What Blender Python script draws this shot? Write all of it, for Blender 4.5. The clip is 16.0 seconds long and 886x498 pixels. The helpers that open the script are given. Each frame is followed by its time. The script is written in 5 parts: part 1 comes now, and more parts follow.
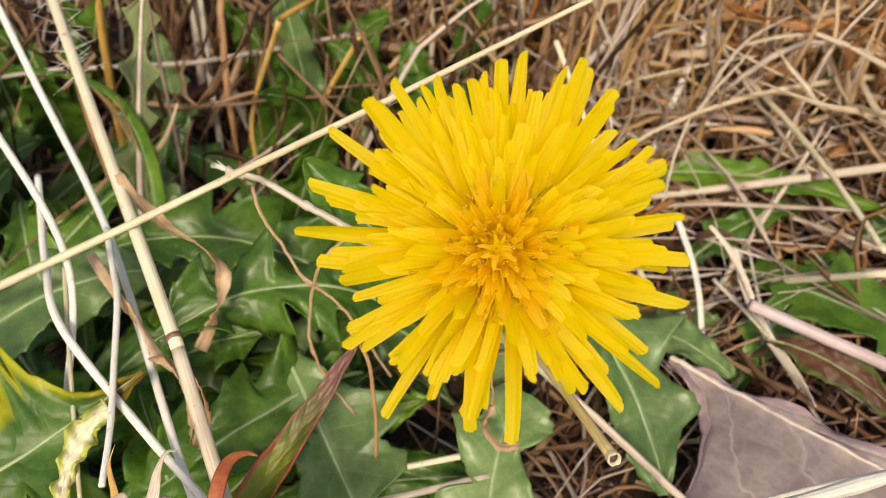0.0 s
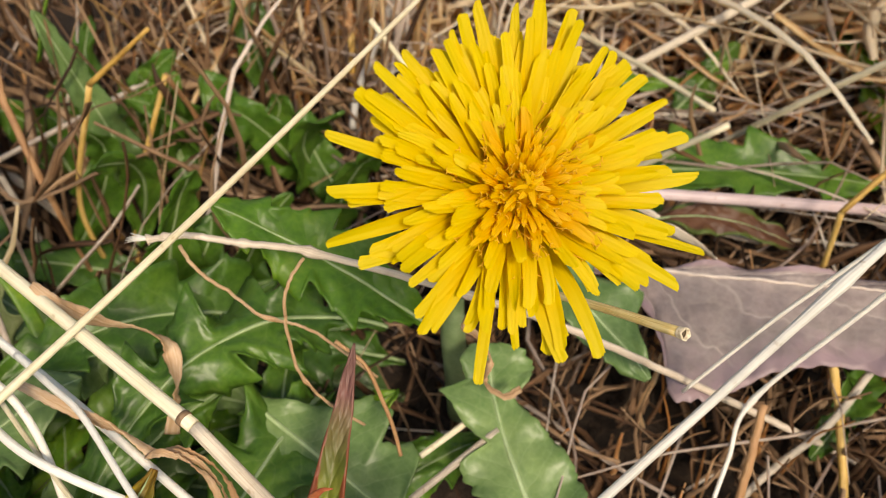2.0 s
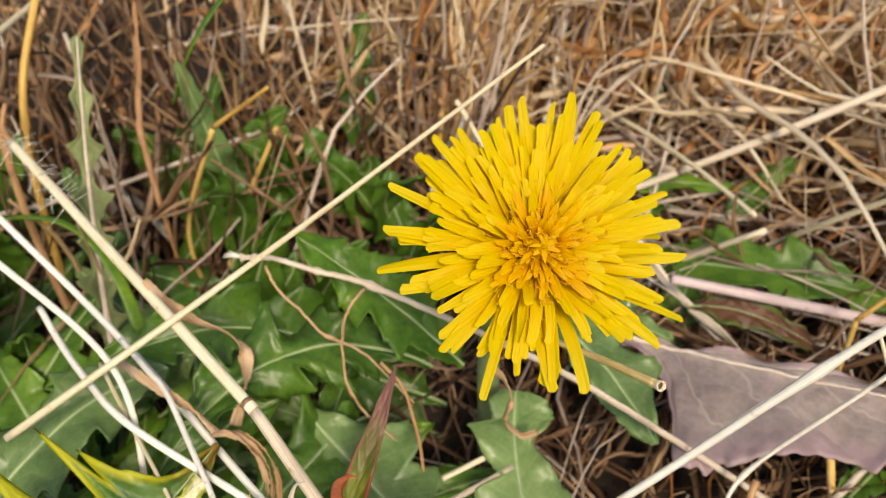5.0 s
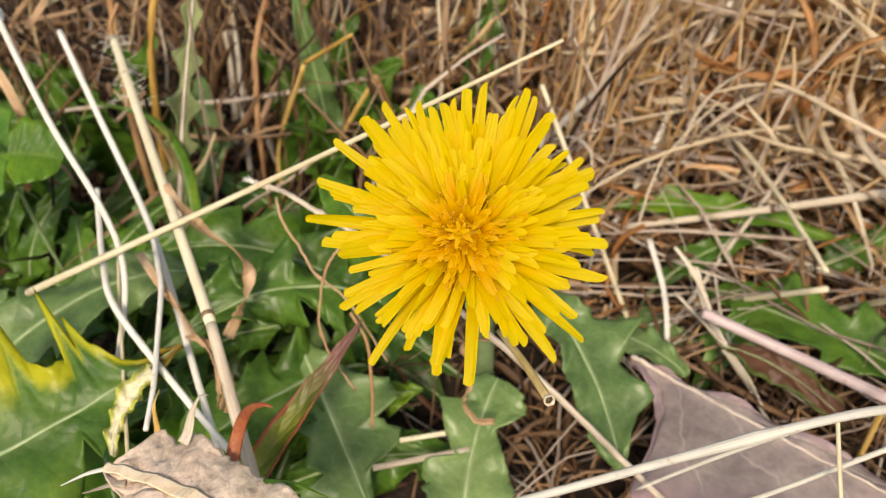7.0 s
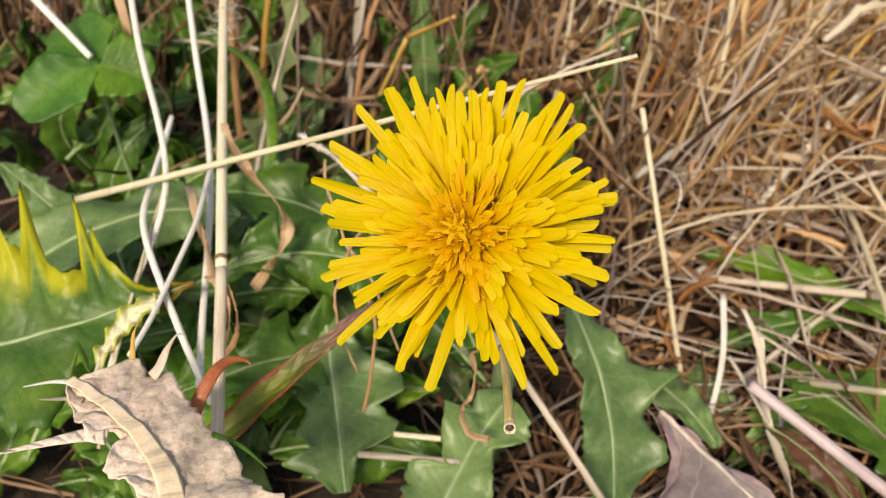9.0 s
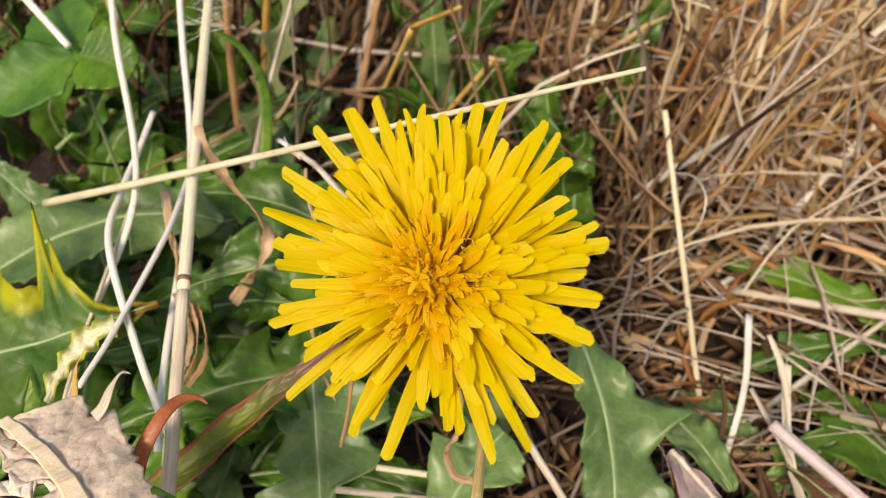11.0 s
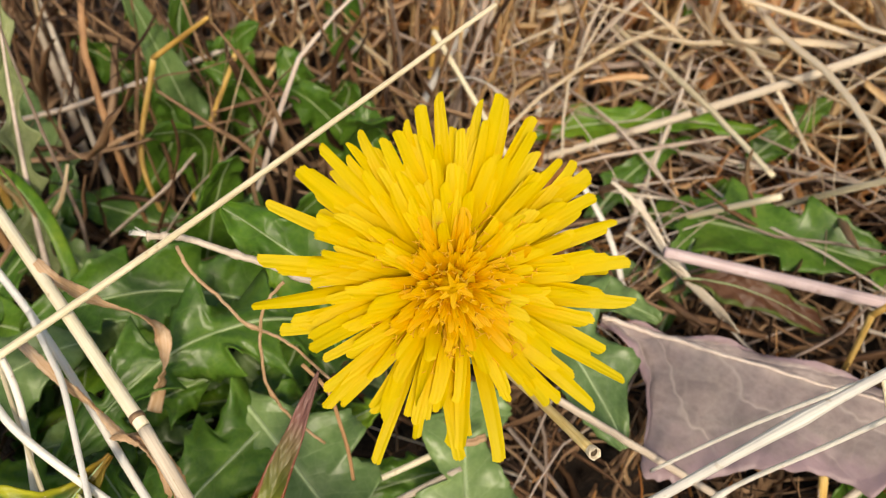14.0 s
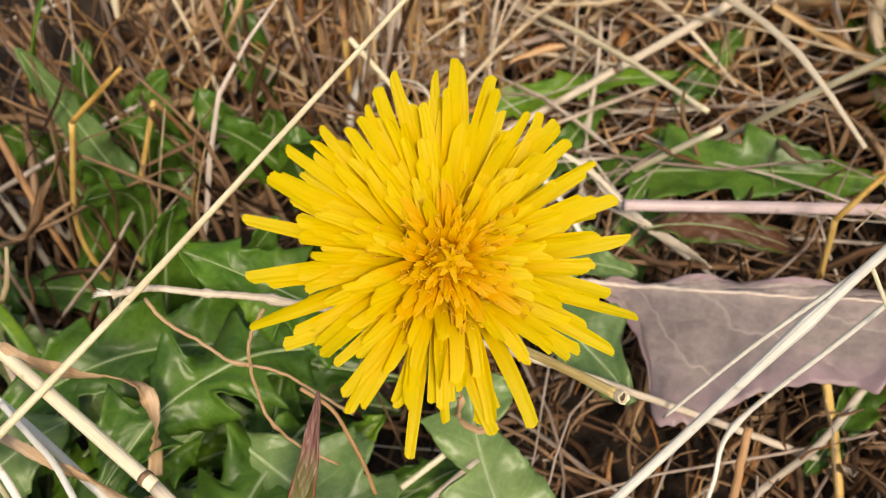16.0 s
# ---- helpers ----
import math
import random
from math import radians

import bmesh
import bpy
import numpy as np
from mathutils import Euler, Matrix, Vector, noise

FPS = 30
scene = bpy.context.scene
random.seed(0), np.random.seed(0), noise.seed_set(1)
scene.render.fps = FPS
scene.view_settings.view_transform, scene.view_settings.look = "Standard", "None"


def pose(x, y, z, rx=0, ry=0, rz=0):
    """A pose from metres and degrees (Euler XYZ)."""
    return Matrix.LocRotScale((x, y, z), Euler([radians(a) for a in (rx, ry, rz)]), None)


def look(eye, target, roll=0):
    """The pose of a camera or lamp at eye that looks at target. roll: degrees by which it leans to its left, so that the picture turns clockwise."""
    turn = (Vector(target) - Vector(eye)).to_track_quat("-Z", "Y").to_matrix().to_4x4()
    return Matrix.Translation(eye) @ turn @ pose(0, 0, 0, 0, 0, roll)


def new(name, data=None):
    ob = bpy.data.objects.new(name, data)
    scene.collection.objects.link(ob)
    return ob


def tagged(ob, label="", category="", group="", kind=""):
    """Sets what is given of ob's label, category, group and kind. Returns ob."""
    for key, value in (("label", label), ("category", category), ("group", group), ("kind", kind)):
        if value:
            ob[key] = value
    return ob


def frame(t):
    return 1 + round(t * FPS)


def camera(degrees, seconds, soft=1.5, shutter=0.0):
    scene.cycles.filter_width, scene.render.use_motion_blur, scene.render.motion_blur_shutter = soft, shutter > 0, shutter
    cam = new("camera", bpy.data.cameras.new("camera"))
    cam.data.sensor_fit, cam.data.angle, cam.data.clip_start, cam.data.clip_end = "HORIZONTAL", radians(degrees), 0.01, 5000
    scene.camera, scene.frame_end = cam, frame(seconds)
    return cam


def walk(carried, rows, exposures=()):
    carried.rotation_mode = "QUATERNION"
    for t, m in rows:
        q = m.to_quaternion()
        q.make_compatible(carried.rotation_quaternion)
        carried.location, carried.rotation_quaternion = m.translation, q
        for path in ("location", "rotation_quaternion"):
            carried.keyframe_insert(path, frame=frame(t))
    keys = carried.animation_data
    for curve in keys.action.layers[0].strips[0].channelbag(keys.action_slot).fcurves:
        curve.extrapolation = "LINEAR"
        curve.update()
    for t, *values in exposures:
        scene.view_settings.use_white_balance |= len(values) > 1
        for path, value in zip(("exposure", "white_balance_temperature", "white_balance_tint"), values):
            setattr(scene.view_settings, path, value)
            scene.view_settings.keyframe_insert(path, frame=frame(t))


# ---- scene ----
cam = camera(52.03, 16.0, soft=0.75)
PATH = [
    (0, 0.00160, 0.00325, 0.16109, 43.262, 0.322, 0.549),
    (0.5, -0.01037, 0.00532, 0.16785, 42.844, 2.458, -9.221),
    (1, -0.01499, 0.00145, 0.16331, 42.561, 2.810, -16.671),
    (1.5, -0.02939, 0.00092, 0.15996, 42.477, 2.614, -21.135),
    (2, -0.02693, 0.00568, 0.16039, 42.558, 3.573, -25.481),
    (2.5, -0.02641, 0.00363, 0.15549, 42.905, 7.740, -33.598),
    (3, -0.02841, 0.00248, 0.16242, 44.193, 7.796, -37.919),
    (3.5, -0.02900, 0.00426, 0.16548, 43.757, 7.532, -39.071),
    (4, -0.03292, 0.00099, 0.16508, 45.073, 7.308, -38.662),
    (4.5, -0.03360, -0.00342, 0.17010, 46.375, 5.528, -31.856),
    (5, -0.02741, -0.01510, 0.17361, 47.889, 1.993, -16.286),
    (5.2, -0.02150, -0.01796, 0.17334, 48.064, 1.462, -11.357),
    (7.3, 0.01035, -0.02094, 0.17430, 46.473, 0.160, 3.596),
    (7.5, 0.01156, -0.02018, 0.17317, 46.595, -0.731, 4.523),
    (8, 0.01627, -0.01774, 0.16979, 46.650, -2.229, 8.978),
    (8.5, 0.02250, -0.01556, 0.16847, 46.640, -2.352, 14.402),
    (8.7, 0.02358, -0.01493, 0.16894, 46.589, -2.745, 15.956),
    (10.8, 0.02788, 0.00347, 0.16334, 44.895, -2.824, 21.390),
    (11, 0.02740, 0.00486, 0.16491, 44.356, -2.415, 20.479),
    (11.5, 0.01964, 0.00750, 0.16613, 42.549, -2.865, 14.307),
    (12, 0.01627, 0.00759, 0.16398, 42.101, -3.437, 8.868),
    (12.5, 0.01205, 0.00700, 0.16725, 41.628, -1.204, 4.713),
    (13, 0.00953, 0.00927, 0.16781, 40.988, 0.913, -1.417),
    (13.5, 0.00486, 0.00852, 0.16817, 40.337, 2.353, -8.302),
    (14, -0.00387, 0.00848, 0.17019, 39.797, 2.727, -12.599),
    (14.5, -0.00819, 0.01018, 0.16776, 39.231, 4.345, -18.405),
    (15, -0.00988, 0.01218, 0.16687, 38.688, 4.986, -20.772),
    (15.5, -0.01303, 0.01285, 0.16625, 38.461, 5.960, -22.958),
    (16, -0.01031, 0.00835, 0.16628, 40.013, 7.591, -24.843),
]
walk(cam, [(t, pose(x, y, z, rx, ry, rz)) for t, x, y, z, rx, ry, rz in PATH], [(0.0, 0.56, 7500, 8)])

# a small real aperture, focused on the flower head
cam.data.dof.use_dof = True
cam.data.dof.focus_distance = 0.104
cam.data.dof.aperture_fstop = 46.0

# ---- light ----
SUN_TO = Vector((-0.05, -0.68, 0.73)).normalized()
world = bpy.data.worlds.new("sky")
scene.world = world
world.use_nodes = True
sky = world.node_tree.nodes.new("ShaderNodeTexSky")
sky.sky_type = "NISHITA"
sky.sun_disc = False
sky.sun_elevation = math.asin(SUN_TO.z)
sky.sun_rotation = math.atan2(SUN_TO.x, SUN_TO.y)
sky.air_density, sky.dust_density = 1.2, 2.5
back = world.node_tree.nodes["Background"]
back.inputs[1].default_value = 0.105
world.node_tree.links.new(sky.outputs[0], back.inputs[0])
sun = new("sun", bpy.data.lights.new("sun", "SUN"))
sun.data.energy, sun.data.angle, sun.data.color = 2.5, radians(10.0), (1.0, 0.895, 0.785)
sun.matrix_world = look(SUN_TO * 5, (0, 0, 0))

# ---- materials ----


def ramp(nt, fac, stops):
    r = nt.nodes.new("ShaderNodeValToRGB")
    while len(r.color_ramp.elements) < len(stops):
        r.color_ramp.elements.new(0.5)
    for e, (p, c) in zip(r.color_ramp.elements, stops):
        e.position, e.color = p, (*c, 1)
    nt.links.new(fac, r.inputs[0])
    return r.outputs[0]


def mixed(nt, kind, fac, a, b):
    m = nt.nodes.new("ShaderNodeMix")
    m.data_type, m.blend_type = "RGBA", kind
    for socket, value in ((m.inputs[0], fac), (m.inputs[6], a), (m.inputs[7], b)):
        if isinstance(value, (int, float)):
            socket.default_value = value
        elif isinstance(value, tuple):
            socket.default_value = (*value, 1)
        else:
            nt.links.new(value, socket)
    return m.outputs[2]


def maths(nt, op, a, b=0.5, c=0.5):
    m = nt.nodes.new("ShaderNodeMath")
    m.operation = op
    for socket, value in zip(m.inputs, (a, b, c)):
        if isinstance(value, (int, float)):
            socket.default_value = value
        else:
            nt.links.new(value, socket)
    return m.outputs[0]


def noise_tex(nt, vec, scale, detail=4.0, rough=0.55):
    n = nt.nodes.new("ShaderNodeTexNoise")
    n.inputs["Scale"].default_value, n.inputs["Detail"].default_value, n.inputs["Roughness"].default_value = scale, detail, rough
    nt.links.new(vec, n.inputs["Vector"])
    return n.outputs[0]


def scaled(nt, vec, s):
    m = nt.nodes.new("ShaderNodeMapping")
    m.inputs["Scale"].default_value = s
    nt.links.new(vec, m.inputs["Vector"])
    return m.outputs[0]


def material(name):
    m = bpy.data.materials.new(name)
    m.use_nodes = True
    nt = m.node_tree
    bsdf = nt.nodes["Principled BSDF"]
    co = nt.nodes.new("ShaderNodeTexCoord")
    return m, nt, bsdf, co.outputs["Object"], co.outputs["UV"]


def finish(nt, bsdf, colour, rough, height=None, bump=0.3, dist=0.0002, through_light=0.0, through_tint=(1, 1, 1), spec=0.5, bloom=0.0):
    """Plug in the colour, the relief and, for thin things, the light that comes through."""
    nt.links.new(colour, bsdf.inputs["Base Color"])
    bsdf.inputs["Roughness"].default_value = rough
    bsdf.inputs["Specular IOR Level"].default_value = spec
    bsdf.inputs["Sheen Weight"].default_value, bsdf.inputs["Sheen Roughness"].default_value = bloom, 0.4
    normal = None
    if height is not None:
        b = nt.nodes.new("ShaderNodeBump")
        b.inputs["Strength"].default_value, b.inputs["Distance"].default_value = bump, dist
        nt.links.new(height, b.inputs["Height"])
        nt.links.new(b.outputs[0], bsdf.inputs["Normal"])
        normal = b.outputs[0]
    if through_light > 0:
        tr = nt.nodes.new("ShaderNodeBsdfTranslucent")
        nt.links.new(mixed(nt, "MULTIPLY", 1.0, colour, through_tint), tr.inputs[0])
        if normal is not None:
            nt.links.new(normal, tr.inputs["Normal"])
        mx = nt.nodes.new("ShaderNodeMixShader")
        mx.inputs[0].default_value = through_light
        nt.links.new(bsdf.outputs[0], mx.inputs[1])
        nt.links.new(tr.outputs[0], mx.inputs[2])
        nt.links.new(mx.outputs[0], nt.nodes["Material Output"].inputs[0])


def straw_material(name, dark, mid, light, rough=0.5, island=False, clear=0.12):
    """Dry grass: fibres along the stalk, blotches, each stalk of its own tone."""
    m, nt, bsdf, obj, uv = material(name)
    fibre = noise_tex(nt, scaled(nt, uv, (2.5, 16, 1)), 1.0, 4, 0.65)
    blotch = noise_tex(nt, obj, 160, 4)
    if island:
        geo = nt.nodes.new("ShaderNodeNewGeometry")
        rnd = geo.outputs["Random Per Island"]
    else:
        info = nt.nodes.new("ShaderNodeObjectInfo")
        rnd = info.outputs["Random"]
    f = maths(nt, "MULTIPLY_ADD", fibre, 1.15, maths(nt, "MULTIPLY_ADD", blotch, 0.45, maths(nt, "MULTIPLY_ADD", rnd, 0.9 if island else 0.25, -0.76 if island else -0.43)))
    col = ramp(nt, f, [(0.12, dark), (0.45, mid), (0.85, light)])
    spots = ramp(nt, noise_tex(nt, obj, 700, 2), [(0.66, (1, 1, 1)), (0.78, (0.62, 0.52, 0.42))])
    col = mixed(nt, "MULTIPLY", 0.8, col, spots)
    finish(nt, bsdf, col, rough, fibre, 0.7, 0.0003, clear, (1.0, 0.86, 0.6))
    return m


def leaf_material(name, dark, mid, light, vein, edge=None, clear=0.34, tint=(0.9, 1.0, 0.25), rough=0.42, veins=9.0, blotch_at=0.62, far=None, far_at=0.6, edge2=None, vein_amount=0.16, relief=0.4, grain=False, bloom=0.0, spec=0.5, net_amount=0.07, net_scale=420):
    """A living or dying leaf: veins running out from the midrib, mottling, a margin of its own colour."""
    m, nt, bsdf, obj, uv = material(name)
    sep = nt.nodes.new("ShaderNodeSeparateXYZ")
    nt.links.new(uv, sep.inputs[0])
    s, u = sep.outputs[0], maths(nt, "ABSOLUTE", sep.outputs[1])
    warp = noise_tex(nt, obj, 120, 2)
    run = maths(nt, "FRACT", maths(nt, "MULTIPLY_ADD", s, veins, maths(nt, "MULTIPLY_ADD", u, -1.5, maths(nt, "MULTIPLY", warp, 0.9))))
    line = maths(nt, "ABSOLUTE", maths(nt, "SUBTRACT", run, 0.5))
    mott = noise_tex(nt, obj, 90, 5, 0.6)
    fine = noise_tex(nt, obj, 900, 3)
    vor = nt.nodes.new("ShaderNodeTexVoronoi")
    vor.feature = "DISTANCE_TO_EDGE"
    vor.inputs["Scale"].default_value = net_scale
    nt.links.new(obj, vor.inputs["Vector"])
    net = ramp(nt, vor.outputs["Distance"], [(0.0, (1, 1, 1)), (0.10, (0, 0, 0))])
    col = ramp(nt, maths(nt, "MULTIPLY_ADD", fine, 0.3, maths(nt, "MULTIPLY", mott, 0.75)), [(0.30, dark), (0.52, mid), (0.75, light)])
    col = mixed(nt, "MIX", maths(nt, "MULTIPLY", net, net_amount), col, vein)
    col = mixed(nt, "MIX", ramp(nt, line, [(0.0, (vein_amount,) * 3), (0.05, (0, 0, 0))]), col, vein)
    col = mixed(nt, "MIX", ramp(nt, u, [(0.0, (0.45,) * 3), (0.11, (0, 0, 0))]), col, vein)
    if edge:
        out = maths(nt, "MAXIMUM", maths(nt, "MULTIPLY", sep.outputs[1], -1.0), 0.0) if edge2 else u
        lim = maths(nt, "MULTIPLY_ADD", mott, 0.7, maths(nt, "MULTIPLY", out, 0.75))
        col = mixed(nt, "MIX", ramp(nt, lim, [(blotch_at + 0.2, (0, 0, 0)), (blotch_at + 0.42, (1, 1, 1))]), col, edge)
    if edge2:
        side = maths(nt, "MULTIPLY_ADD", mott, 1.1, maths(nt, "MULTIPLY", sep.outputs[1], 0.8))
        col = mixed(nt, "MIX", ramp(nt, side, [(1.06, (0, 0, 0)), (1.14, (0.9,) * 3)]), col, edge2)
    if far:
        along = maths(nt, "MULTIPLY_ADD", mott, 0.3, maths(nt, "SUBTRACT", s, 0.15))
        col = mixed(nt, "MIX", ramp(nt, along, [(far_at - 0.12, (0, 0, 0)), (far_at + 0.18, (1, 1, 1))]), col, far)
    patch = ramp(nt, noise_tex(nt, obj, 55, 3), [(0.35, (0.74, 0.78, 0.72)), (0.65, (1.12, 1.10, 1.04))])
    col = mixed(nt, "MULTIPLY", 1.0, col, patch)
    if grain:
        speck = ramp(nt, noise_tex(nt, obj, 1500, 6, 0.7), [(0.34, (0.74, 0.68, 0.66)), (0.5, (1, 1, 1)), (0.66, (1.15, 1.13, 1.12))])
        col = mixed(nt, "MULTIPLY", 1.0, col, speck)
    swell = maths(nt, "MULTIPLY_ADD", maths(nt, "SMOOTH_MIN", line, 0.25, 0.1), 2.0, maths(nt, "MULTIPLY_ADD", vor.outputs["Distance"], 0.7, maths(nt, "MULTIPLY", fine, 0.25)))
    finish(nt, bsdf, col, rough, swell, relief, 0.0005, clear, tint, spec, bloom)
    return m


def plain_material(name, stops, scale, rough=0.6, bump=0.4, dist=0.0003, clear=0.0, tint=(1, 1, 1), detail=5.0):
    m, nt, bsdf, obj, uv = material(name)
    n = noise_tex(nt, obj, scale, detail)
    fine = noise_tex(nt, obj, scale * 7, 3)
    f = maths(nt, "MULTIPLY_ADD", fine, 0.35, maths(nt, "MULTIPLY", n, 0.7))
    finish(nt, bsdf, ramp(nt, f, stops), rough, f, bump, dist, clear, tint)
    return m


def petal_material(name, base, tip):
    """Ray florets: deeper at the base, fine ribs along the strap."""
    m, nt, bsdf, obj, uv = material(name)
    sep = nt.nodes.new("ShaderNodeSeparateXYZ")
    nt.links.new(uv, sep.inputs[0])
    info = nt.nodes.new("ShaderNodeObjectInfo")
    streak = noise_tex(nt, scaled(nt, uv, (2.0, 9.0, 1)), 1.0, 3)
    f = maths(nt, "MULTIPLY_ADD", info.outputs["Random"], 0.22, maths(nt, "MULTIPLY_ADD", streak, 0.14, maths(nt, "MULTIPLY_ADD", sep.outputs[0], 0.75, -0.14)))
    col = ramp(nt, f, [(0.1, base), (0.75, tip)])
    ribs = maths(nt, "MULTIPLY_ADD", maths(nt, "SINE", maths(nt, "MULTIPLY", sep.outputs[1], 8.0)), 0.5, streak)
    finish(nt, bsdf, col, 0.5, ribs, 0.30, 0.00012, 0.48, (1.0, 0.96, 0.5), 0.2)
    return m


PALE = straw_material("pale_straw", (0.42, 0.34, 0.20), (0.72, 0.64, 0.45), (0.88, 0.83, 0.66), 0.36)
WHITE = straw_material("bleached_straw", (0.72, 0.67, 0.58), (0.89, 0.86, 0.79), (0.96, 0.95, 0.91), 0.34)
YELLOW = straw_material("yellow_straw", (0.30, 0.15, 0.03), (0.62, 0.38, 0.09), (0.80, 0.60, 0.25), 0.45)
GOLDEN = straw_material("golden_straw", (0.46, 0.30, 0.08), (0.78, 0.62, 0.28), (0.90, 0.82, 0.58), 0.38)
GREY = straw_material("grey_straw", (0.26, 0.20, 0.14), (0.48, 0.41, 0.33), (0.68, 0.62, 0.53), 0.5)
BROWN = straw_material("brown_straw", (0.16, 0.07, 0.03), (0.40, 0.21, 0.095), (0.60, 0.39, 0.21), 0.55)
SILVER = straw_material("silvery_straw", (0.42, 0.40, 0.37), (0.64, 0.62, 0.57), (0.84, 0.83, 0.78), 0.4)
TWIG = straw_material("twig_skin", (0.30, 0.23, 0.17), (0.58, 0.50, 0.41), (0.80, 0.74, 0.65), 0.5, clear=0.0)
PINK = straw_material("pink_stem_skin", (0.30, 0.21, 0.21), (0.52, 0.41, 0.42), (0.74, 0.65, 0.66), 0.45, clear=0.05)
SHEATH = straw_material("straw_sheath", (0.40, 0.32, 0.23), (0.62, 0.53, 0.42), (0.78, 0.71, 0.60), 0.45, clear=0.05)
NODE = plain_material("straw_joint", [(0.3, (0.06, 0.035, 0.02)), (0.7, (0.25, 0.15, 0.08))], 900)
CURL = straw_material("curled_brown_blade", (0.30, 0.15, 0.06), (0.68, 0.46, 0.27), (0.90, 0.76, 0.58), 0.42, clear=0.4)
FIELD_GOLD = straw_material("field_gold", (0.56, 0.36, 0.15), (0.88, 0.70, 0.42), (0.96, 0.88, 0.70), 0.3, True, 0.55)
FIELD_AMBER = straw_material("field_amber", (0.50, 0.23, 0.075), (0.86, 0.53, 0.25), (0.95, 0.75, 0.49), 0.36, True, 0.55)
FIELD_GREY = straw_material("field_grey", (0.44, 0.34, 0.29), (0.76, 0.66, 0.59), (0.94, 0.89, 0.83), 0.30, True, 0.45)
# rust-brown straw, its colour darkened to stand for shade between the stems
FIELD_RUST_SHADE = straw_material("field_rust", (0.045, 0.022, 0.012), (0.22, 0.115, 0.060), (0.50, 0.33, 0.20), 0.5, True, 0.35)
FIELD_PALE = straw_material("field_pale", (0.56, 0.44, 0.30), (0.84, 0.74, 0.56), (0.95, 0.90, 0.78), 0.30, True, 0.5)
GREEN = leaf_material("leaf_green", (0.030, 0.085, 0.010), (0.080, 0.185, 0.020), (0.17, 0.31, 0.040), (0.32, 0.42, 0.16), clear=0.34, tint=(0.95, 1.0, 0.15), rough=0.38, relief=0.24, bloom=0.0, spec=0.5)
BLUEGREEN = leaf_material("leaf_bluegreen", (0.070, 0.135, 0.040), (0.135, 0.225, 0.075), (0.23, 0.33, 0.13), (0.42, 0.50, 0.30), clear=0.25, tint=(0.9, 1.0, 0.25), rough=0.38, relief=0.16, bloom=0.0, spec=0.42, vein_amount=0.14)
LIME = leaf_material("leaf_lime", (0.05, 0.14, 0.012), (0.12, 0.27, 0.022), (0.26, 0.40, 0.03), (0.30, 0.42, 0.12), clear=0.45, tint=(1.0, 1.0, 0.12), rough=0.4, relief=0.25)
CLOVER = leaf_material("leaf_clover", (0.025, 0.10, 0.010), (0.065, 0.18, 0.018), (0.15, 0.29, 0.03), (0.12, 0.22, 0.06), clear=0.3, tint=(0.9, 1.0, 0.12), rough=0.5, veins=12.0, relief=0.08, vein_amount=0.06)
FADED = leaf_material("leaf_fading", (0.05, 0.14, 0.03), (0.11, 0.24, 0.04), (0.24, 0.37, 0.05), (0.30, 0.42, 0.16), (0.56, 0.56, 0.03), clear=0.55, tint=(1.0, 1.0, 0.15), blotch_at=0.50, edge2=(0.66, 0.66, 0.38), far=(0.46, 0.24, 0.04), far_at=0.86)
RED = leaf_material("leaf_reddened", (0.12, 0.17, 0.02), (0.20, 0.25, 0.03), (0.34, 0.36, 0.05), (0.30, 0.28, 0.08), (0.40, 0.11, 0.05), clear=0.5, tint=(1, 0.95, 0.2), blotch_at=0.72, far=(0.30, 0.15, 0.14), far_at=0.60, vein_amount=0.04, net_amount=0.02)
REDLEAF = leaf_material("leaf_red_brown", (0.06, 0.025, 0.015), (0.11, 0.045, 0.025), (0.17, 0.08, 0.04), (0.14, 0.09, 0.05), (0.10, 0.14, 0.03), clear=0.3, tint=(1, 0.6, 0.3), rough=0.5, blotch_at=0.72, vein_amount=0.05)
TIPRED = plain_material("leaf_tip_red", [(0.3, (0.24, 0.06, 0.03)), (0.5, (0.40, 0.10, 0.04)), (0.7, (0.54, 0.20, 0.07))], 260, 0.4, clear=0.3, tint=(1, 0.5, 0.3))
CREAM = leaf_material("leaf_bleached", (0.50, 0.46, 0.28), (0.76, 0.72, 0.54), (0.92, 0.90, 0.78), (0.70, 0.64, 0.44), (0.52, 0.56, 0.12), clear=0.35, tint=(1, 0.95, 0.6), rough=0.6, veins=4.0, blotch_at=0.55, relief=0.5, vein_amount=0.05, net_amount=0.03)
PURPLE = leaf_material("leaf_purple_grey", (0.185, 0.142, 0.146), (0.29, 0.23, 0.234), (0.42, 0.345, 0.345), (0.52, 0.44, 0.42), (0.34, 0.24, 0.28), clear=0.2, tint=(1, 0.88, 0.9), rough=0.5, veins=5.0, vein_amount=0.6, blotch_at=0.62, relief=0.9, net_amount=0.13, net_scale=200)
DEAD = leaf_material("leaf_withered", (0.42, 0.29, 0.24), (0.70, 0.565, 0.49), (0.89, 0.79, 0.71), (0.70, 0.55, 0.44), (0.40, 0.30, 0.12), clear=0.15, tint=(1, 0.8, 0.6), rough=0.75, veins=6.0, blotch_at=0.82, relief=0.8, grain=True)
THISTLE = leaf_material("leaf_hairy", (0.16, 0.21, 0.08), (0.28, 0.33, 0.15), (0.42, 0.45, 0.27), (0.60, 0.56, 0.48), clear=0.4, rough=0.75)
RIB = plain_material("midrib", [(0.3, (0.24, 0.36, 0.14)), (0.7, (0.44, 0.54, 0.30))], 500, 0.45, clear=0.2)
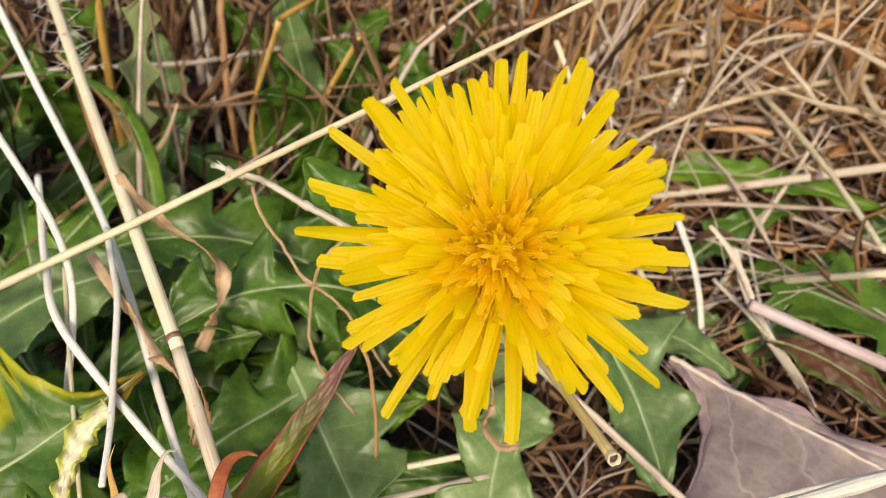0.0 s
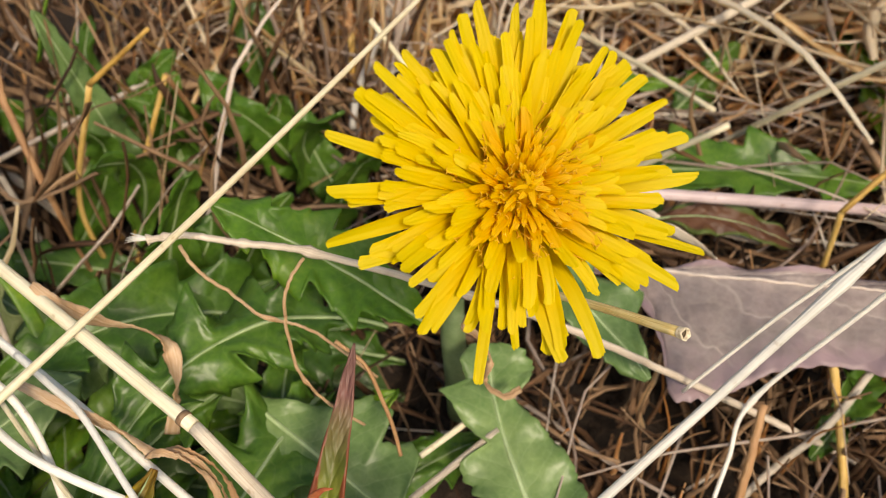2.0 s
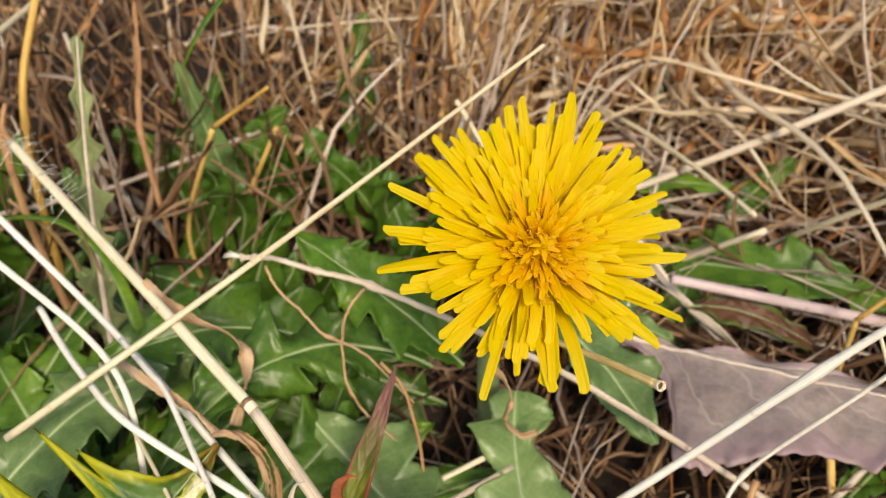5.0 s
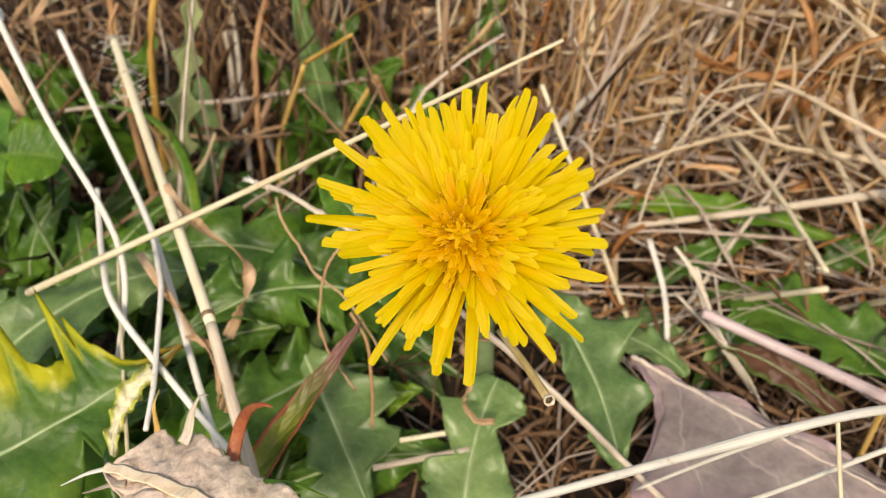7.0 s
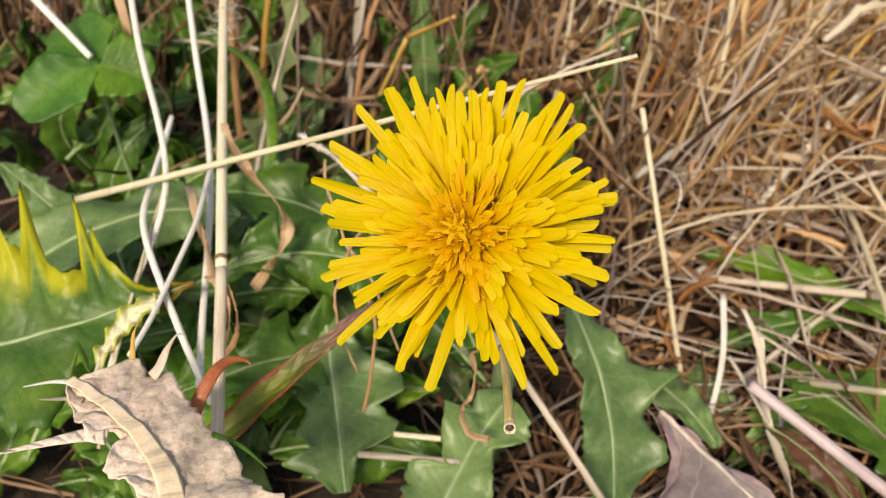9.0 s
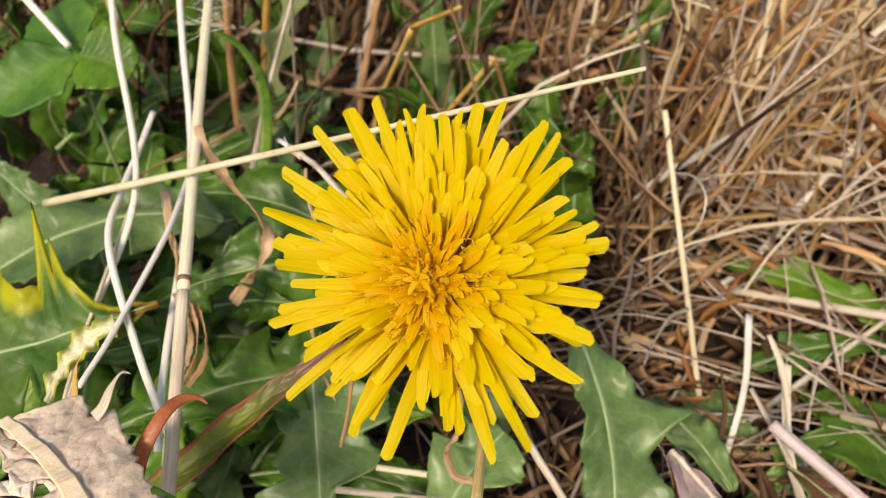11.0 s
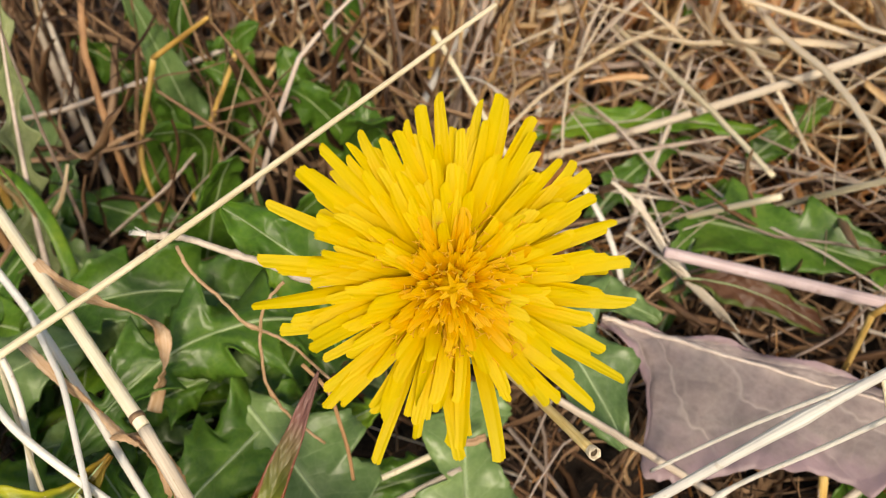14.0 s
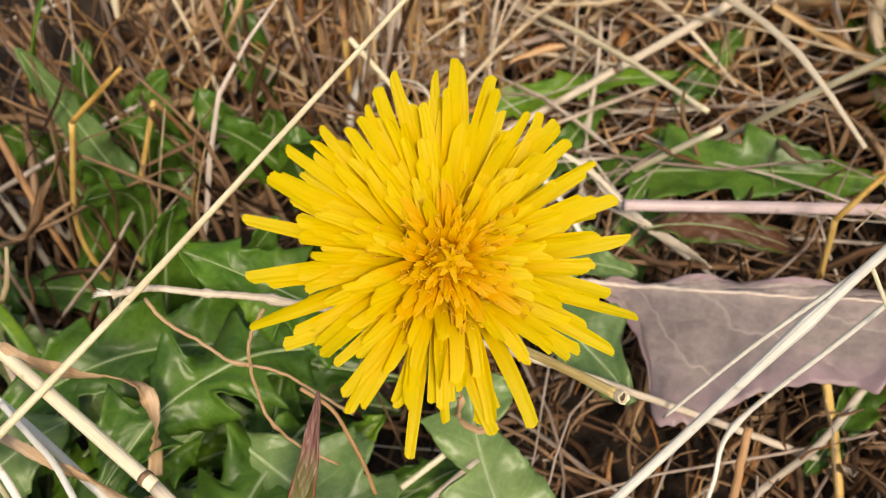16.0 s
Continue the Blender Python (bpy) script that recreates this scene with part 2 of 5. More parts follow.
RIB_PINK = plain_material("midrib_pink", [(0.3, (0.42, 0.33, 0.29)), (0.7, (0.66, 0.57, 0.50))], 500, 0.5)
RIB_TAN = plain_material("midrib_tan", [(0.3, (0.60, 0.43, 0.27)), (0.5, (0.76, 0.60, 0.41)), (0.7, (0.86, 0.73, 0.56))], 500, 0.7, 0.4)
STEM = plain_material("flower_stem", [(0.3, (0.16, 0.26, 0.10)), (0.7, (0.32, 0.42, 0.22))], 300, 0.4, clear=0.15)
PETAL = petal_material("petal_yellow", (0.725, 0.462, 0.006), (0.745, 0.588, 0.011))
PETAL_IN = petal_material("petal_orange", (0.74, 0.352, 0.004), (0.755, 0.488, 0.009))
STIGMA = plain_material("stigma", [(0.3, (0.66, 0.34, 0.01)), (0.7, (0.88, 0.56, 0.03))], 1500, 0.6, clear=0.3)
SOIL, nt, bsdf, obj, uv = material("soil")
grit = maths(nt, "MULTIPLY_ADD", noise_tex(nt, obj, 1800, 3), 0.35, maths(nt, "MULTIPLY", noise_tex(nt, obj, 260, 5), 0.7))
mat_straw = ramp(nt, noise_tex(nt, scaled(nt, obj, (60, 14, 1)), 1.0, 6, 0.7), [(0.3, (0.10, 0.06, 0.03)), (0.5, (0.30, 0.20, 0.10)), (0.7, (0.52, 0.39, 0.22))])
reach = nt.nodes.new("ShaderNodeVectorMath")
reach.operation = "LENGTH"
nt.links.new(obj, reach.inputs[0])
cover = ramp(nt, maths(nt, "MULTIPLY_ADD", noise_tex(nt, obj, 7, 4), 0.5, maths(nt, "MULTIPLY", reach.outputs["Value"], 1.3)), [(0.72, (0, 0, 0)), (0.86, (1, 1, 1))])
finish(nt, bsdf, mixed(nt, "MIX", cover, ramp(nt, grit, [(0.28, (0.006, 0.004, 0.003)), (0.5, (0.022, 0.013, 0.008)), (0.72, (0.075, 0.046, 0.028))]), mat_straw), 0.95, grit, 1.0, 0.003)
RIND = plain_material("hollow_rim", [(0.3, (0.30, 0.22, 0.13)), (0.7, (0.80, 0.72, 0.56))], 2500, 0.35)
PITH = plain_material("hollow_inside", [(0.3, (0.02, 0.012, 0.008)), (0.7, (0.10, 0.07, 0.04))], 2500, 0.5)

# ---- mesh helpers ----


def spline(points, n):
    """n + 1 points on a smooth curve through the given ones."""
    p = [Vector(q) for q in points]
    if len(p) == 2:
        return [p[0].lerp(p[1], k / n) for k in range(n + 1)]
    p = [2 * p[0] - p[1], *p, 2 * p[-1] - p[-2]]
    out = []
    for k in range(n + 1):
        x = k / n * (len(p) - 3)
        i = min(int(x), len(p) - 4)
        t, (a, b, c, d) = x - i, p[i : i + 4]
        out.append(0.5 * (2 * b + t * (c - a) + t * t * (2 * a - 5 * b + 4 * c - d) + t**3 * (3 * b - a - 3 * c + d)))
    return out


def sweep(verts, faces, uvs, line, radius, sides=6, flat=1.0, phase=0.0, caps=True, twist=0.0):
    """Adds a tube of that radius (a function of 0..1) along a line; flat squashes it, twist turns it about its line."""
    first, n, up = len(verts), len(line) - 1, Vector((0.13, 0.21, 0.97))
    for k, c in enumerate(line):
        t = (line[min(k + 1, n)] - line[max(k - 1, 0)]).normalized()
        a = t.cross(up)
        a = a.normalized() if a.length > 1e-4 else t.orthogonal().normalized()
        b = t.cross(a)
        if twist:
            w = twist * k / n
            a, b = a * math.cos(w) + b * math.sin(w), b * math.cos(w) - a * math.sin(w)
        r = radius(k / n)
        for j in range(sides):
            w = phase + 2 * math.pi * j / sides
            verts.append(c + a * (r * math.cos(w)) + b * (r * flat * math.sin(w)))
    for k in range(n):
        for j in range(sides):
            i, o = first + k * sides, (j + 1) % sides
            faces.append((i + j, i + o, i + sides + o, i + sides + j))
            uvs.append(((k / n, j / sides), (k / n, (j + 1) / sides), ((k + 1) / n, (j + 1) / sides), ((k + 1) / n, j / sides)))
    if caps:
        faces.append(tuple(first + j for j in reversed(range(sides))))
        uvs.append(((0, 0),) * sides)
        faces.append(tuple(first + n * sides + j for j in range(sides)))
        uvs.append(((1, 1),) * sides)


def mesh_of(name, verts, faces, uvs, mat, smooth=True):
    me = bpy.data.meshes.new(name)
    me.from_pydata([tuple(v) for v in verts], [], faces)
    if uvs:
        layer = me.uv_layers.new(name="UVMap")
        layer.data.foreach_set("uv", np.array([c for f in uvs for c in f], np.float32).ravel())
    me.polygons.foreach_set("use_smooth", [smooth] * len(me.polygons))
    me.materials.append(mat)
    me.update()
    return me


def part(name, me, parent, label=""):
    ob = new(name, me)
    ob.parent = parent
    return tagged(ob, label)


def empty(name, at=(0, 0, 0), label="", category="", group="", kind=""):
    ob = new(name)
    ob.empty_display_size = 0.005
    ob.location = at
    return tagged(ob, label, category, group, kind)


def tube_mesh(name, points, r0, r1, mat, n=24, sides=10, flat=1.0, wob=0.0, seed=1, caps=True, bulge=(), twist=0.0):
    rng = random.Random(seed)
    line = spline(points, n)
    if wob:
        for k in range(1, n):
            line[k] = line[k] + Vector((rng.uniform(-1, 1), rng.uniform(-1, 1), rng.uniform(-1, 1))) * wob
    v, f, u = [], [], []

    def radius(s):
        r = r0 + (r1 - r0) * s
        for at, amount, width in bulge:
            r *= 1 + amount * math.exp(-(((s - at) / width) ** 2))
        return r

    sweep(v, f, u, line, radius, sides, flat, 0.3 if not twist else 0.0, caps, twist)
    return mesh_of(name, v, f, u, mat)


def straw(points, r0, r1, mat, label, n=24, flat=1.0, wob=0.0, seed=1, joints=(), name="dry_straw", group="dry straws round the flower", category="dry grass", bulge=(), twist=0.0):
    """A stalk through the points; joints: (0..1 along it) ring-like nodes."""
    ob = empty(name, points[0], label, category, group)
    base = Vector(points[0])
    local = [Vector(p) - base for p in points]
    part("stalk", tube_mesh("stalk", local, r0, r1, mat, n, 12, flat, wob, seed, True, bulge, twist), ob)
    line = spline(local, 200)
    for at in joints:
        i = int(at * 196) + 2
        r = (r0 + (r1 - r0) * at) * 1.14
        part("joint", tube_mesh("joint", [line[i - 1], line[i + 1]], r, r, NODE, 2, 12, flat), ob, "dark ring joint")
    return ob


def leaf(name, base, mid, tip, half, up, mat, label, lobes=5, depth=0.5, sweep_back=0.5, fold=0.2, wave=0.0008, seed=1, rib=None, rib_r=0.0005, rib_flat=0.7, rib_end=0.2, crumple=0.0, left=1.0, right=1.0, blunt=0.7, n=112, category="leaf", group="", under=False, curl=0.0, start=0.12, kind="", sharp=0.0, lk=None, rk=None):
    """A blade round a bent midrib, with backward lobes; left and right scale the two halves."""
    rng = random.Random(seed)
    b, m, t = (Vector(p) for p in (base, mid, tip))
    c = 2 * m - (b + t) / 2
    ob = empty(name, b, label, category, group, kind)
    up, veins_of = Vector(up).normalized(), 7.0
    verts, faces, uvs, rows = [], [], [], 16 if crumple else 7
    ph = {-1: rng.random(), 1: rng.random()}
    amp = {-1: [rng.uniform(0.75, 1.15) for _ in range(lobes + 3)], 1: [rng.uniform(0.75, 1.15) for _ in range(lobes + 3)]}
    flop = {sg: [rng.gauss(0.0, 0.35) for _ in range(lobes + 3)] for sg in (-1, 1)}
    centre = []
    for k in range(n + 1):
        s = k / n
        p = (1 - s) ** 2 * b + 2 * s * (1 - s) * c + s * s * t
        tan = (2 * (1 - s) * (c - b) + 2 * s * (t - c)).normalized()
        side = tan.cross(up).normalized()
        nor = side.cross(tan)
        env = (start + (1 - start) * min(1.0, s / 0.35) ** 1.3) * max(0.0, 1 - s) ** (blunt * 0.6) if s > 0.3 else (start + (1 - start) * (s / 0.35) ** 1.3) * (0.7 ** (blunt * 0.6))
        for q in range(-rows, rows + 1):
            sg = 1 if q >= 0 else -1
            x = s * lobes + ph[sg]
            fr, which = x % 1.0, min(int(x), lobes + 2)
            tooth = (1 - fr) ** 1.6 if fr > 0.12 else (fr / 0.12) * 0.8
            tooth += 0.22 * max(0.0, 1 - abs(fr - 0.52) / 0.07) + 0.13 * max(0.0, 1 - abs(fr - 0.78) / 0.06)
            if sharp:
                tooth = max(0.0, 1 - abs(fr - 0.4) / 0.4) ** sharp
            w = half * (right if sg > 0 else left) * env * (1 - depth + depth * tooth * amp[sg][which])
            if lk:
                ks = rk if sg > 0 else lk
                w = 0.001 * float(np.interp(s, [i for i, _ in ks], [j for _, j in ks])) * (1 + 0.10 * noise.noise((s * 30, sg * 7.0, seed)))
                tooth = 0.0
            u = abs(q) / rows
            lift = fold * w * u + curl * w * u * u + wave * math.sin(9 * s * math.pi + ph[sg] * 6) * u * u + (0.0 if crumple else wave * 0.18 * math.sin(23 * s + 35 * q / rows))
            if not lk and lobes > 1:
                lift += flop[sg][which] * w * u * u * math.sin(math.pi * min(1.0, fr)) + 0.0005 * u * (1 - u) * math.sin(s * veins_of * 6.2832 + 4 * u)
            if crumple:
                at = p + side * (sg * w * u)
                lift += crumple * (noise.noise(at * 260) + 0.6 * noise.noise(at * 600 + Vector((3, 1, 7))) + 0.35 * abs(noise.noise(at * 1300)))
            if q == 0:
                centre.append(p - b + nor * (lift + 0.4 * rib_r))
            verts.append(p - b + side * (sg * w * u) - tan * (sweep_back * depth * w * u**1.6 * (0.4 + 0.6 * tooth)) + nor * lift)
    cols = 2 * rows + 1
    for k in range(n):
        for q in range(cols - 1):
            i = k * cols + q
            faces.append((i, i + 1, i + cols + 1, i + cols))
            uvs.append(tuple((kk / n, (qq - rows) / rows) for kk, qq in ((k, q), (k, q + 1), (k + 1, q + 1), (k + 1, q))))
    blade = part("blade", mesh_of("blade", verts, faces, uvs, mat), ob)
    thick = blade.modifiers.new("thickness", "SOLIDIFY")
    thick.thickness, thick.offset = 0.00028, 0.0
    if rib is not None:
        v, f, u2 = [], [], []
        sweep(v, f, u2, centre, lambda s: rib_r * (1 - (1 - rib_end) * s), 8, rib_flat)
        part("midrib", mesh_of("midrib", v, f, u2, rib), blade)
    return ob


# ---- the ground ----
ground = []
gf, guv = [], []
edge = [-40, -10, -2.5, -0.9] + [(-0.5 + k / 84.0) for k in range(85)] + [0.9, 2.5, 10, 40]
for yy in edge:
    for xx in edge:
        h = 0.006 * noise.noise((xx * 18, yy * 18, 0)) + 0.003 * noise.noise((xx * 60, yy * 60, 3)) - 0.006
        ground.append((xx, yy + 0.2, h))
G = len(edge)
for a in range(G - 1):
    for q in range(G - 1):
        gf.append((a * G + q, a * G + q + 1, (a + 1) * G + q + 1, (a + 1) * G + q))
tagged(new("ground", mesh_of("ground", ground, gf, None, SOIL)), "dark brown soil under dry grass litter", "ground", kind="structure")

# ---- the dandelion head ----
HEAD = Vector((0.0062, 0.0656, 0.0947))
NRM = Vector((-0.0765, -0.6876, 0.7221)).normalized()
EX = (Vector((1, 0, 0)) - NRM * NRM.x).normalized()
EY = NRM.cross(EX)
flower = empty("dandelion", (0.010, 0.098, 0.004), "open yellow dandelion flower on a hollow green stem among dry grass", "flower")
F0 = Vector(flower.location)


def on_head(ang, r, h):
    return HEAD + (EX * math.cos(ang) + EY * math.sin(ang)) * r + NRM * h


v, f, u = [], [], []
sweep(v, f, u, [HEAD + NRM * h - F0 for h in (-0.0150, -0.0135, -0.0115, -0.0095, -0.0080)], lambda s: 0.0022 + 0.0038 * math.sin(1.7 * s), 20)
head = part("flower_head", mesh_of("flower_head", v, f, u, STEM), flower, "green cup holding all the florets")


def floret(ang, length, h_tip, width, mat, rng, r0=0.0022, h0=-0.0095, bulge=0.35, twist=0.0, curl=0.0, side=0.0):
    """One strap-shaped ray floret from the receptacle to its toothed tip."""
    rad = EX * math.cos(ang) + EY * math.sin(ang)
    p0 = Vector((r0, h0))
    p2 = Vector((length, h_tip))
    p1 = Vector((r0 + (length - r0) * bulge, h_tip - (h_tip - h0) * 0.12 + rng.uniform(-0.0005, 0.0007)))
    across = NRM.cross(rad)
    verts, faces, uvs, n, m = [], [], [], 11, 8
    tooth = [rng.uniform(0.2, 1.0) for _ in range(m + 1)]
    bend = rng.gauss(0, 0.0012) * min(1.3, length / 0.013) + side
    cup = rng.uniform(0.05, 0.36)
    taper = rng.uniform(0.12, 0.42)
    slant = rng.uniform(-0.0005, 0.0005)
    flick = rng.gauss(0.0003, 0.0013) * min(1.0, (length / 0.016) ** 2)
    for k in range(n + 1):
        s = k / n
        q = (1 - s) ** 2 * p0 + 2 * s * (1 - s) * p1 + s * s * p2
        d = 2 * (1 - s) * (p1 - p0) + 2 * s * (p2 - p1)
        d.normalize()
        tan = rad * d.x + NRM * d.y
        nor = rad * -d.y + NRM * d.x
        if curl:
            z = max(0.0, s - 0.55) / 0.45
            q = q + Vector((-0.25 * z * z * abs(curl), curl * z * z))
        w = width * (0.42 + 0.58 * min(1, s / 0.6) ** 0.8) * (1 - taper * (max(0, s - 0.5) / 0.5) ** 2) / 2
        tw = twist * s * s
        ax = across * math.cos(tw) + nor * math.sin(tw)
        nx = nor * math.cos(tw) - across * math.sin(tw)
        for j in range(m + 1):
            u = 2 * j / m - 1
            p = HEAD + rad * q.x + NRM * q.y + across * (bend * s * s) + NRM * (flick * max(0, s - 0.5) ** 2 * 4) + ax * (u * w) + nx * (cup * w * u * u + 0.00002 * math.cos(u * 9.5))
            if k == n:
                p = p - tan * (0.00022 * (tooth[j] if j % 2 else 0.0) + 0.00034 * u * u + slant * u)
            verts.append(p - F0)
    for k in range(n):
        for j in range(m):
            i = k * (m + 1) + j
            faces.append((i, i + 1, i + m + 2, i + m + 1))
            uvs.append(tuple((kk / n, 2 * jj / m - 1) for kk, jj in ((k, j), (k, j + 1), (k + 1, j + 1), (k + 1, j))))
    ob = part("ray_floret", mesh_of("ray_floret", verts, faces, uvs, mat), head)
    return ob


rng = random.Random(11)
# outermost florets: angle on the head and reach in millimetres
OUTER = [(82, 20.1), (73, 19.6), (62, 20.2), (57, 19.3), (51, 19.9), (45, 16.7), (30, 19.0), (23, 18.2), (15, 18.4), (4, 16.9), (-1, 18.6), (-12, 15.6), (-21, 19.1), (-30, 18.0),
         (-41, 20.5), (-51, 20.0), (-58, 14.1), (-77, 19.2), (-87, 16.8), (-93, 17.4), (-100, 15.8), (-109, 18.1), (-119, 16.6), (-129, 20.7), (-133, 15.9), (-145, 17.4), (-153, 18.4),
         (-162, 18.2), (-174, 15.1), (-179, 14.8), (172, 21.0), (168, 15.1), (163, 18.4), (157, 20.2), (146, 21.1), (140, 19.7), (128, 19.0), (122, 19.8), (115, 18.9), (105, 16.9), (90, 19.1)]
for deg, reach in OUTER:
    floret(radians(deg), reach / 1000, rng.uniform(-0.0003, 0.0018), rng.uniform(0.0014, 0.0020), PETAL, rng, bulge=rng.uniform(0.28, 0.4), twist=rng.gauss(0, 0.32))
# a second, lower ring fills the upper side
fill = random.Random(19)
for deg in range(8, 188, 7):
    floret(radians(deg + fill.uniform(-2.5, 2.5)), fill.uniform(0.0145, 0.0188), fill.uniform(-0.0016, 0.0000), fill.uniform(0.0014, 0.0019), PETAL, fill, bulge=fill.uniform(0.28, 0.4), twist=fill.gauss(0, 0.3))
INNER = 230
for k in range(INNER):
    q = (k + 0.5) / INNER
    reach = 0.0172 * (1 - q) ** 0.80 + 0.0034 * q + rng.uniform(-0.0016, 0.0014)
    a = 2.39996 * k + rng.uniform(-0.12, 0.12)
    h = 0.0006 + 0.0028 * (1 - reach / 0.0165) + rng.uniform(-0.0007, 0.0008)
    if 0.0062 < reach < 0.0135 and abs((math.degrees(a) + 124 + 180) % 360 - 180) < 8:
        continue
    if reach > 0.0070 and -165 < (math.degrees(a) + 180) % 360 - 180 < -15 and rng.random() < 0.42:
        continue
    wid = (0.00088 + 0.00068 * min(1.0, reach / 0.012)) * rng.uniform(0.82, 1.12)
    floret(a, reach, h, wid, PETAL if reach > 0.0082 + rng.uniform(-0.0018, 0.0018) else PETAL_IN, rng, r0=0.0004 + reach * 0.11, h0=-0.0075 + (0.0170 - reach) * 0.36, bulge=rng.uniform(0.26, 0.42), twist=rng.uniform(-0.45, 0.45), curl=rng.uniform(-0.0004, 0.0007))
floret(radians(-124), 0.0080, 0.0042, 0.0016, PETAL, rng, h0=-0.004, bulge=0.6, curl=-0.001)
floret(radians(-119), 0.0125, 0.0032, 0.0015, PETAL, rng, h0=-0.005, bulge=0.5, twist=1.5, side=-0.001)
floret(radians(-171), 0.0168, -0.0026, 0.0016, PETAL, rng, twist=1.2, curl=-0.0018)
# the youngest florets: short narrow tongues standing in the middle, every third one still bent inwards
for k in range(120):
    a = 2.39996 * k + rng.uniform(-0.25, 0.25)
    ring = 0.0036 * math.sqrt((k + 0.5) / 120) + 0.0002
    out = -ring * rng.uniform(0.0, 0.6) if k % 3 == 0 else ring * 1.1 + rng.uniform(0.0006, 0.0030)
    floret(a, out, 0.0032 - 0.18 * out + rng.uniform(-0.0012, 0.0006), rng.uniform(0.0005, 0.0009), PETAL_IN, rng, r0=ring * 0.7, h0=-0.0004, bulge=rng.uniform(0.05, 0.35), twist=rng.uniform(-0.5, 0.5), curl=rng.uniform(-0.0002, 0.0005))
v, f, u = [], [], []
sweep(v, f, u, [HEAD + NRM * h - F0 for h in (-0.0065, -0.0030, -0.0002, 0.0007, 0.0010)], lambda s: 0.0036 * math.sqrt(max(0.01, 1 - s * s)), 20)
part("disc", mesh_of("disc", v, f, u, PETAL_IN), head, "orange-yellow heart of packed floret buds")

# stigmas: a thin style from each inner floret, split into two curled arms
for k in range(150):
    v, f, u = [], [], []
    a, r = rng.random() * 6.2832, rng.uniform(0.0035, 0.0100) if k % 4 else rng.uniform(0.0002, 0.0036)
    foot, top = on_head(a, r * 0.8, -0.001), on_head(a + rng.uniform(-0.15, 0.15), r, 0.0034 - 0.16 * r + rng.uniform(-0.0011, 0.0004))
    sweep(v, f, u, [p - F0 for p in spline([foot, (foot + top) / 2 + EX * rng.uniform(-0.0004, 0.0004), top], 5)], lambda s: 0.000075, 5)
    for sg in (-1, 1):
        w = a + sg * rng.uniform(0.5, 1.6)
        d, q = EX * math.cos(w) + EY * math.sin(w), rng.uniform(0.5, 1.0)
        sweep(v, f, u, [p - F0 for p in spline([top, top + (d * 0.00028 + NRM * 0.00012) * q, top + (d * 0.00044 - NRM * 0.00012) * q, top + (d * 0.00026 - NRM * 0.0003) * q], 6)], lambda s: 0.00006 * (1 - 0.4 * s), 5)
    part("stigma", mesh_of("stigma", v, f, u, STIGMA), head)

# bracts and stem behind the head
for k in range(16):
    a = 6.2832 * k / 16 + rng.uniform(-0.1, 0.1)
    out = [on_head(a, 0.0050, -0.0135), on_head(a, 0.0066, -0.0105), on_head(a, 0.0078, -0.0070), on_head(a, 0.0096, -0.0052)]
    part("bract", tube_mesh("bract", [p - F0 for p in out], 0.0011, 0.0003, STEM, 8, 8, 0.3), head)
neck = HEAD - NRM * 0.0148
stem_line = [neck, neck - NRM * 0.006 + Vector((0, 0.001, -0.002)), Vector((0.0095, 0.0955, 0.045)), F0]
part("stem", tube_mesh("stem", [p - F0 for p in stem_line], 0.0017, 0.0024, STEM, 24, 14), flower, "pale green hollow flower stem")

# ---- straws near the flower ----
straw([(-0.0750, 0.0921, 0.0534), (-0.028, 0.0945, 0.0786), (0.0205, 0.1018, 0.1022)], 0.00072, 0.0003, PALE, "long thin pale straw lying slantwise behind the dandelion", n=40)
straw([(-0.0704, 0.1468, 0.0747), (-0.0525, 0.111, 0.0704), (-0.0345, 0.0752, 0.0655)], 0.0009, 0.00095, PALE, "thick pale yellow straw over green leaves, dark joint at its end", n=30, joints=(0.99,))
straw([(-0.0344, 0.0750, 0.0655), (-0.0246, 0.0529, 0.0559), (-0.0165, 0.0349, 0.0481)], 0.00092, 0.0011, SHEATH, "greyish lower length of straw below a dark joint", n=24)
straw([(-0.1150, 0.1790, 0.0880), (-0.0960, 0.1500, 0.0800), (-0.0760, 0.1210, 0.0725), (-0.0560, 0.0945, 0.0625), (-0.0534, 0.0749, 0.0516), (-0.0525, 0.0640, 0.0440)], 0.00075, 0.00045, WHITE, "bleached white straw that kinks and droops over the leaves", n=50)
straw([(-0.0700, 0.1190, 0.0560), (-0.0657, 0.1076, 0.0563), (-0.0610, 0.0965, 0.0580), (-0.0540, 0.0830, 0.0600), (-0.0398, 0.0685, 0.0560), (-0.0300, 0.0600, 0.0510)], 0.0006, 0.0006, WHITE, "thin bleached straw curving across the leaves", n=50)
straw([(-0.0900, 0.1625, 0.0670), (-0.0752, 0.1391, 0.0610), (-0.0565, 0.1095, 0.0530), (-0.0367, 0.0692, 0.0521), (-0.0310, 0.0580, 0.0500)], 0.0007, 0.0006, WHITE, "thin white straw beside the thick pale one", n=40)
straw([(-0.0585, 0.0985, 0.0590), (-0.0548, 0.0866, 0.0580), (-0.0500, 0.0720, 0.0570), (-0.0460, 0.0585, 0.0540), (-0.0450, 0.0500, 0.0450)], 0.00035, 0.0003, PALE, "hair-thin straw hanging from another straw", n=20)
straw([(0.0790, 0.0628, 0.0655), (0.0587, 0.0568, 0.0700), (0.0192, 0.0496, 0.0598), (0.0060, 0.0472, 0.0564), (-0.0050, 0.0452, 0.0536)], 0.0007, 0.0006, SILVER, "stiff silvery straw slanting past the withered purple leaf", n=40, bulge=((0.33, 0.5, 0.02),))
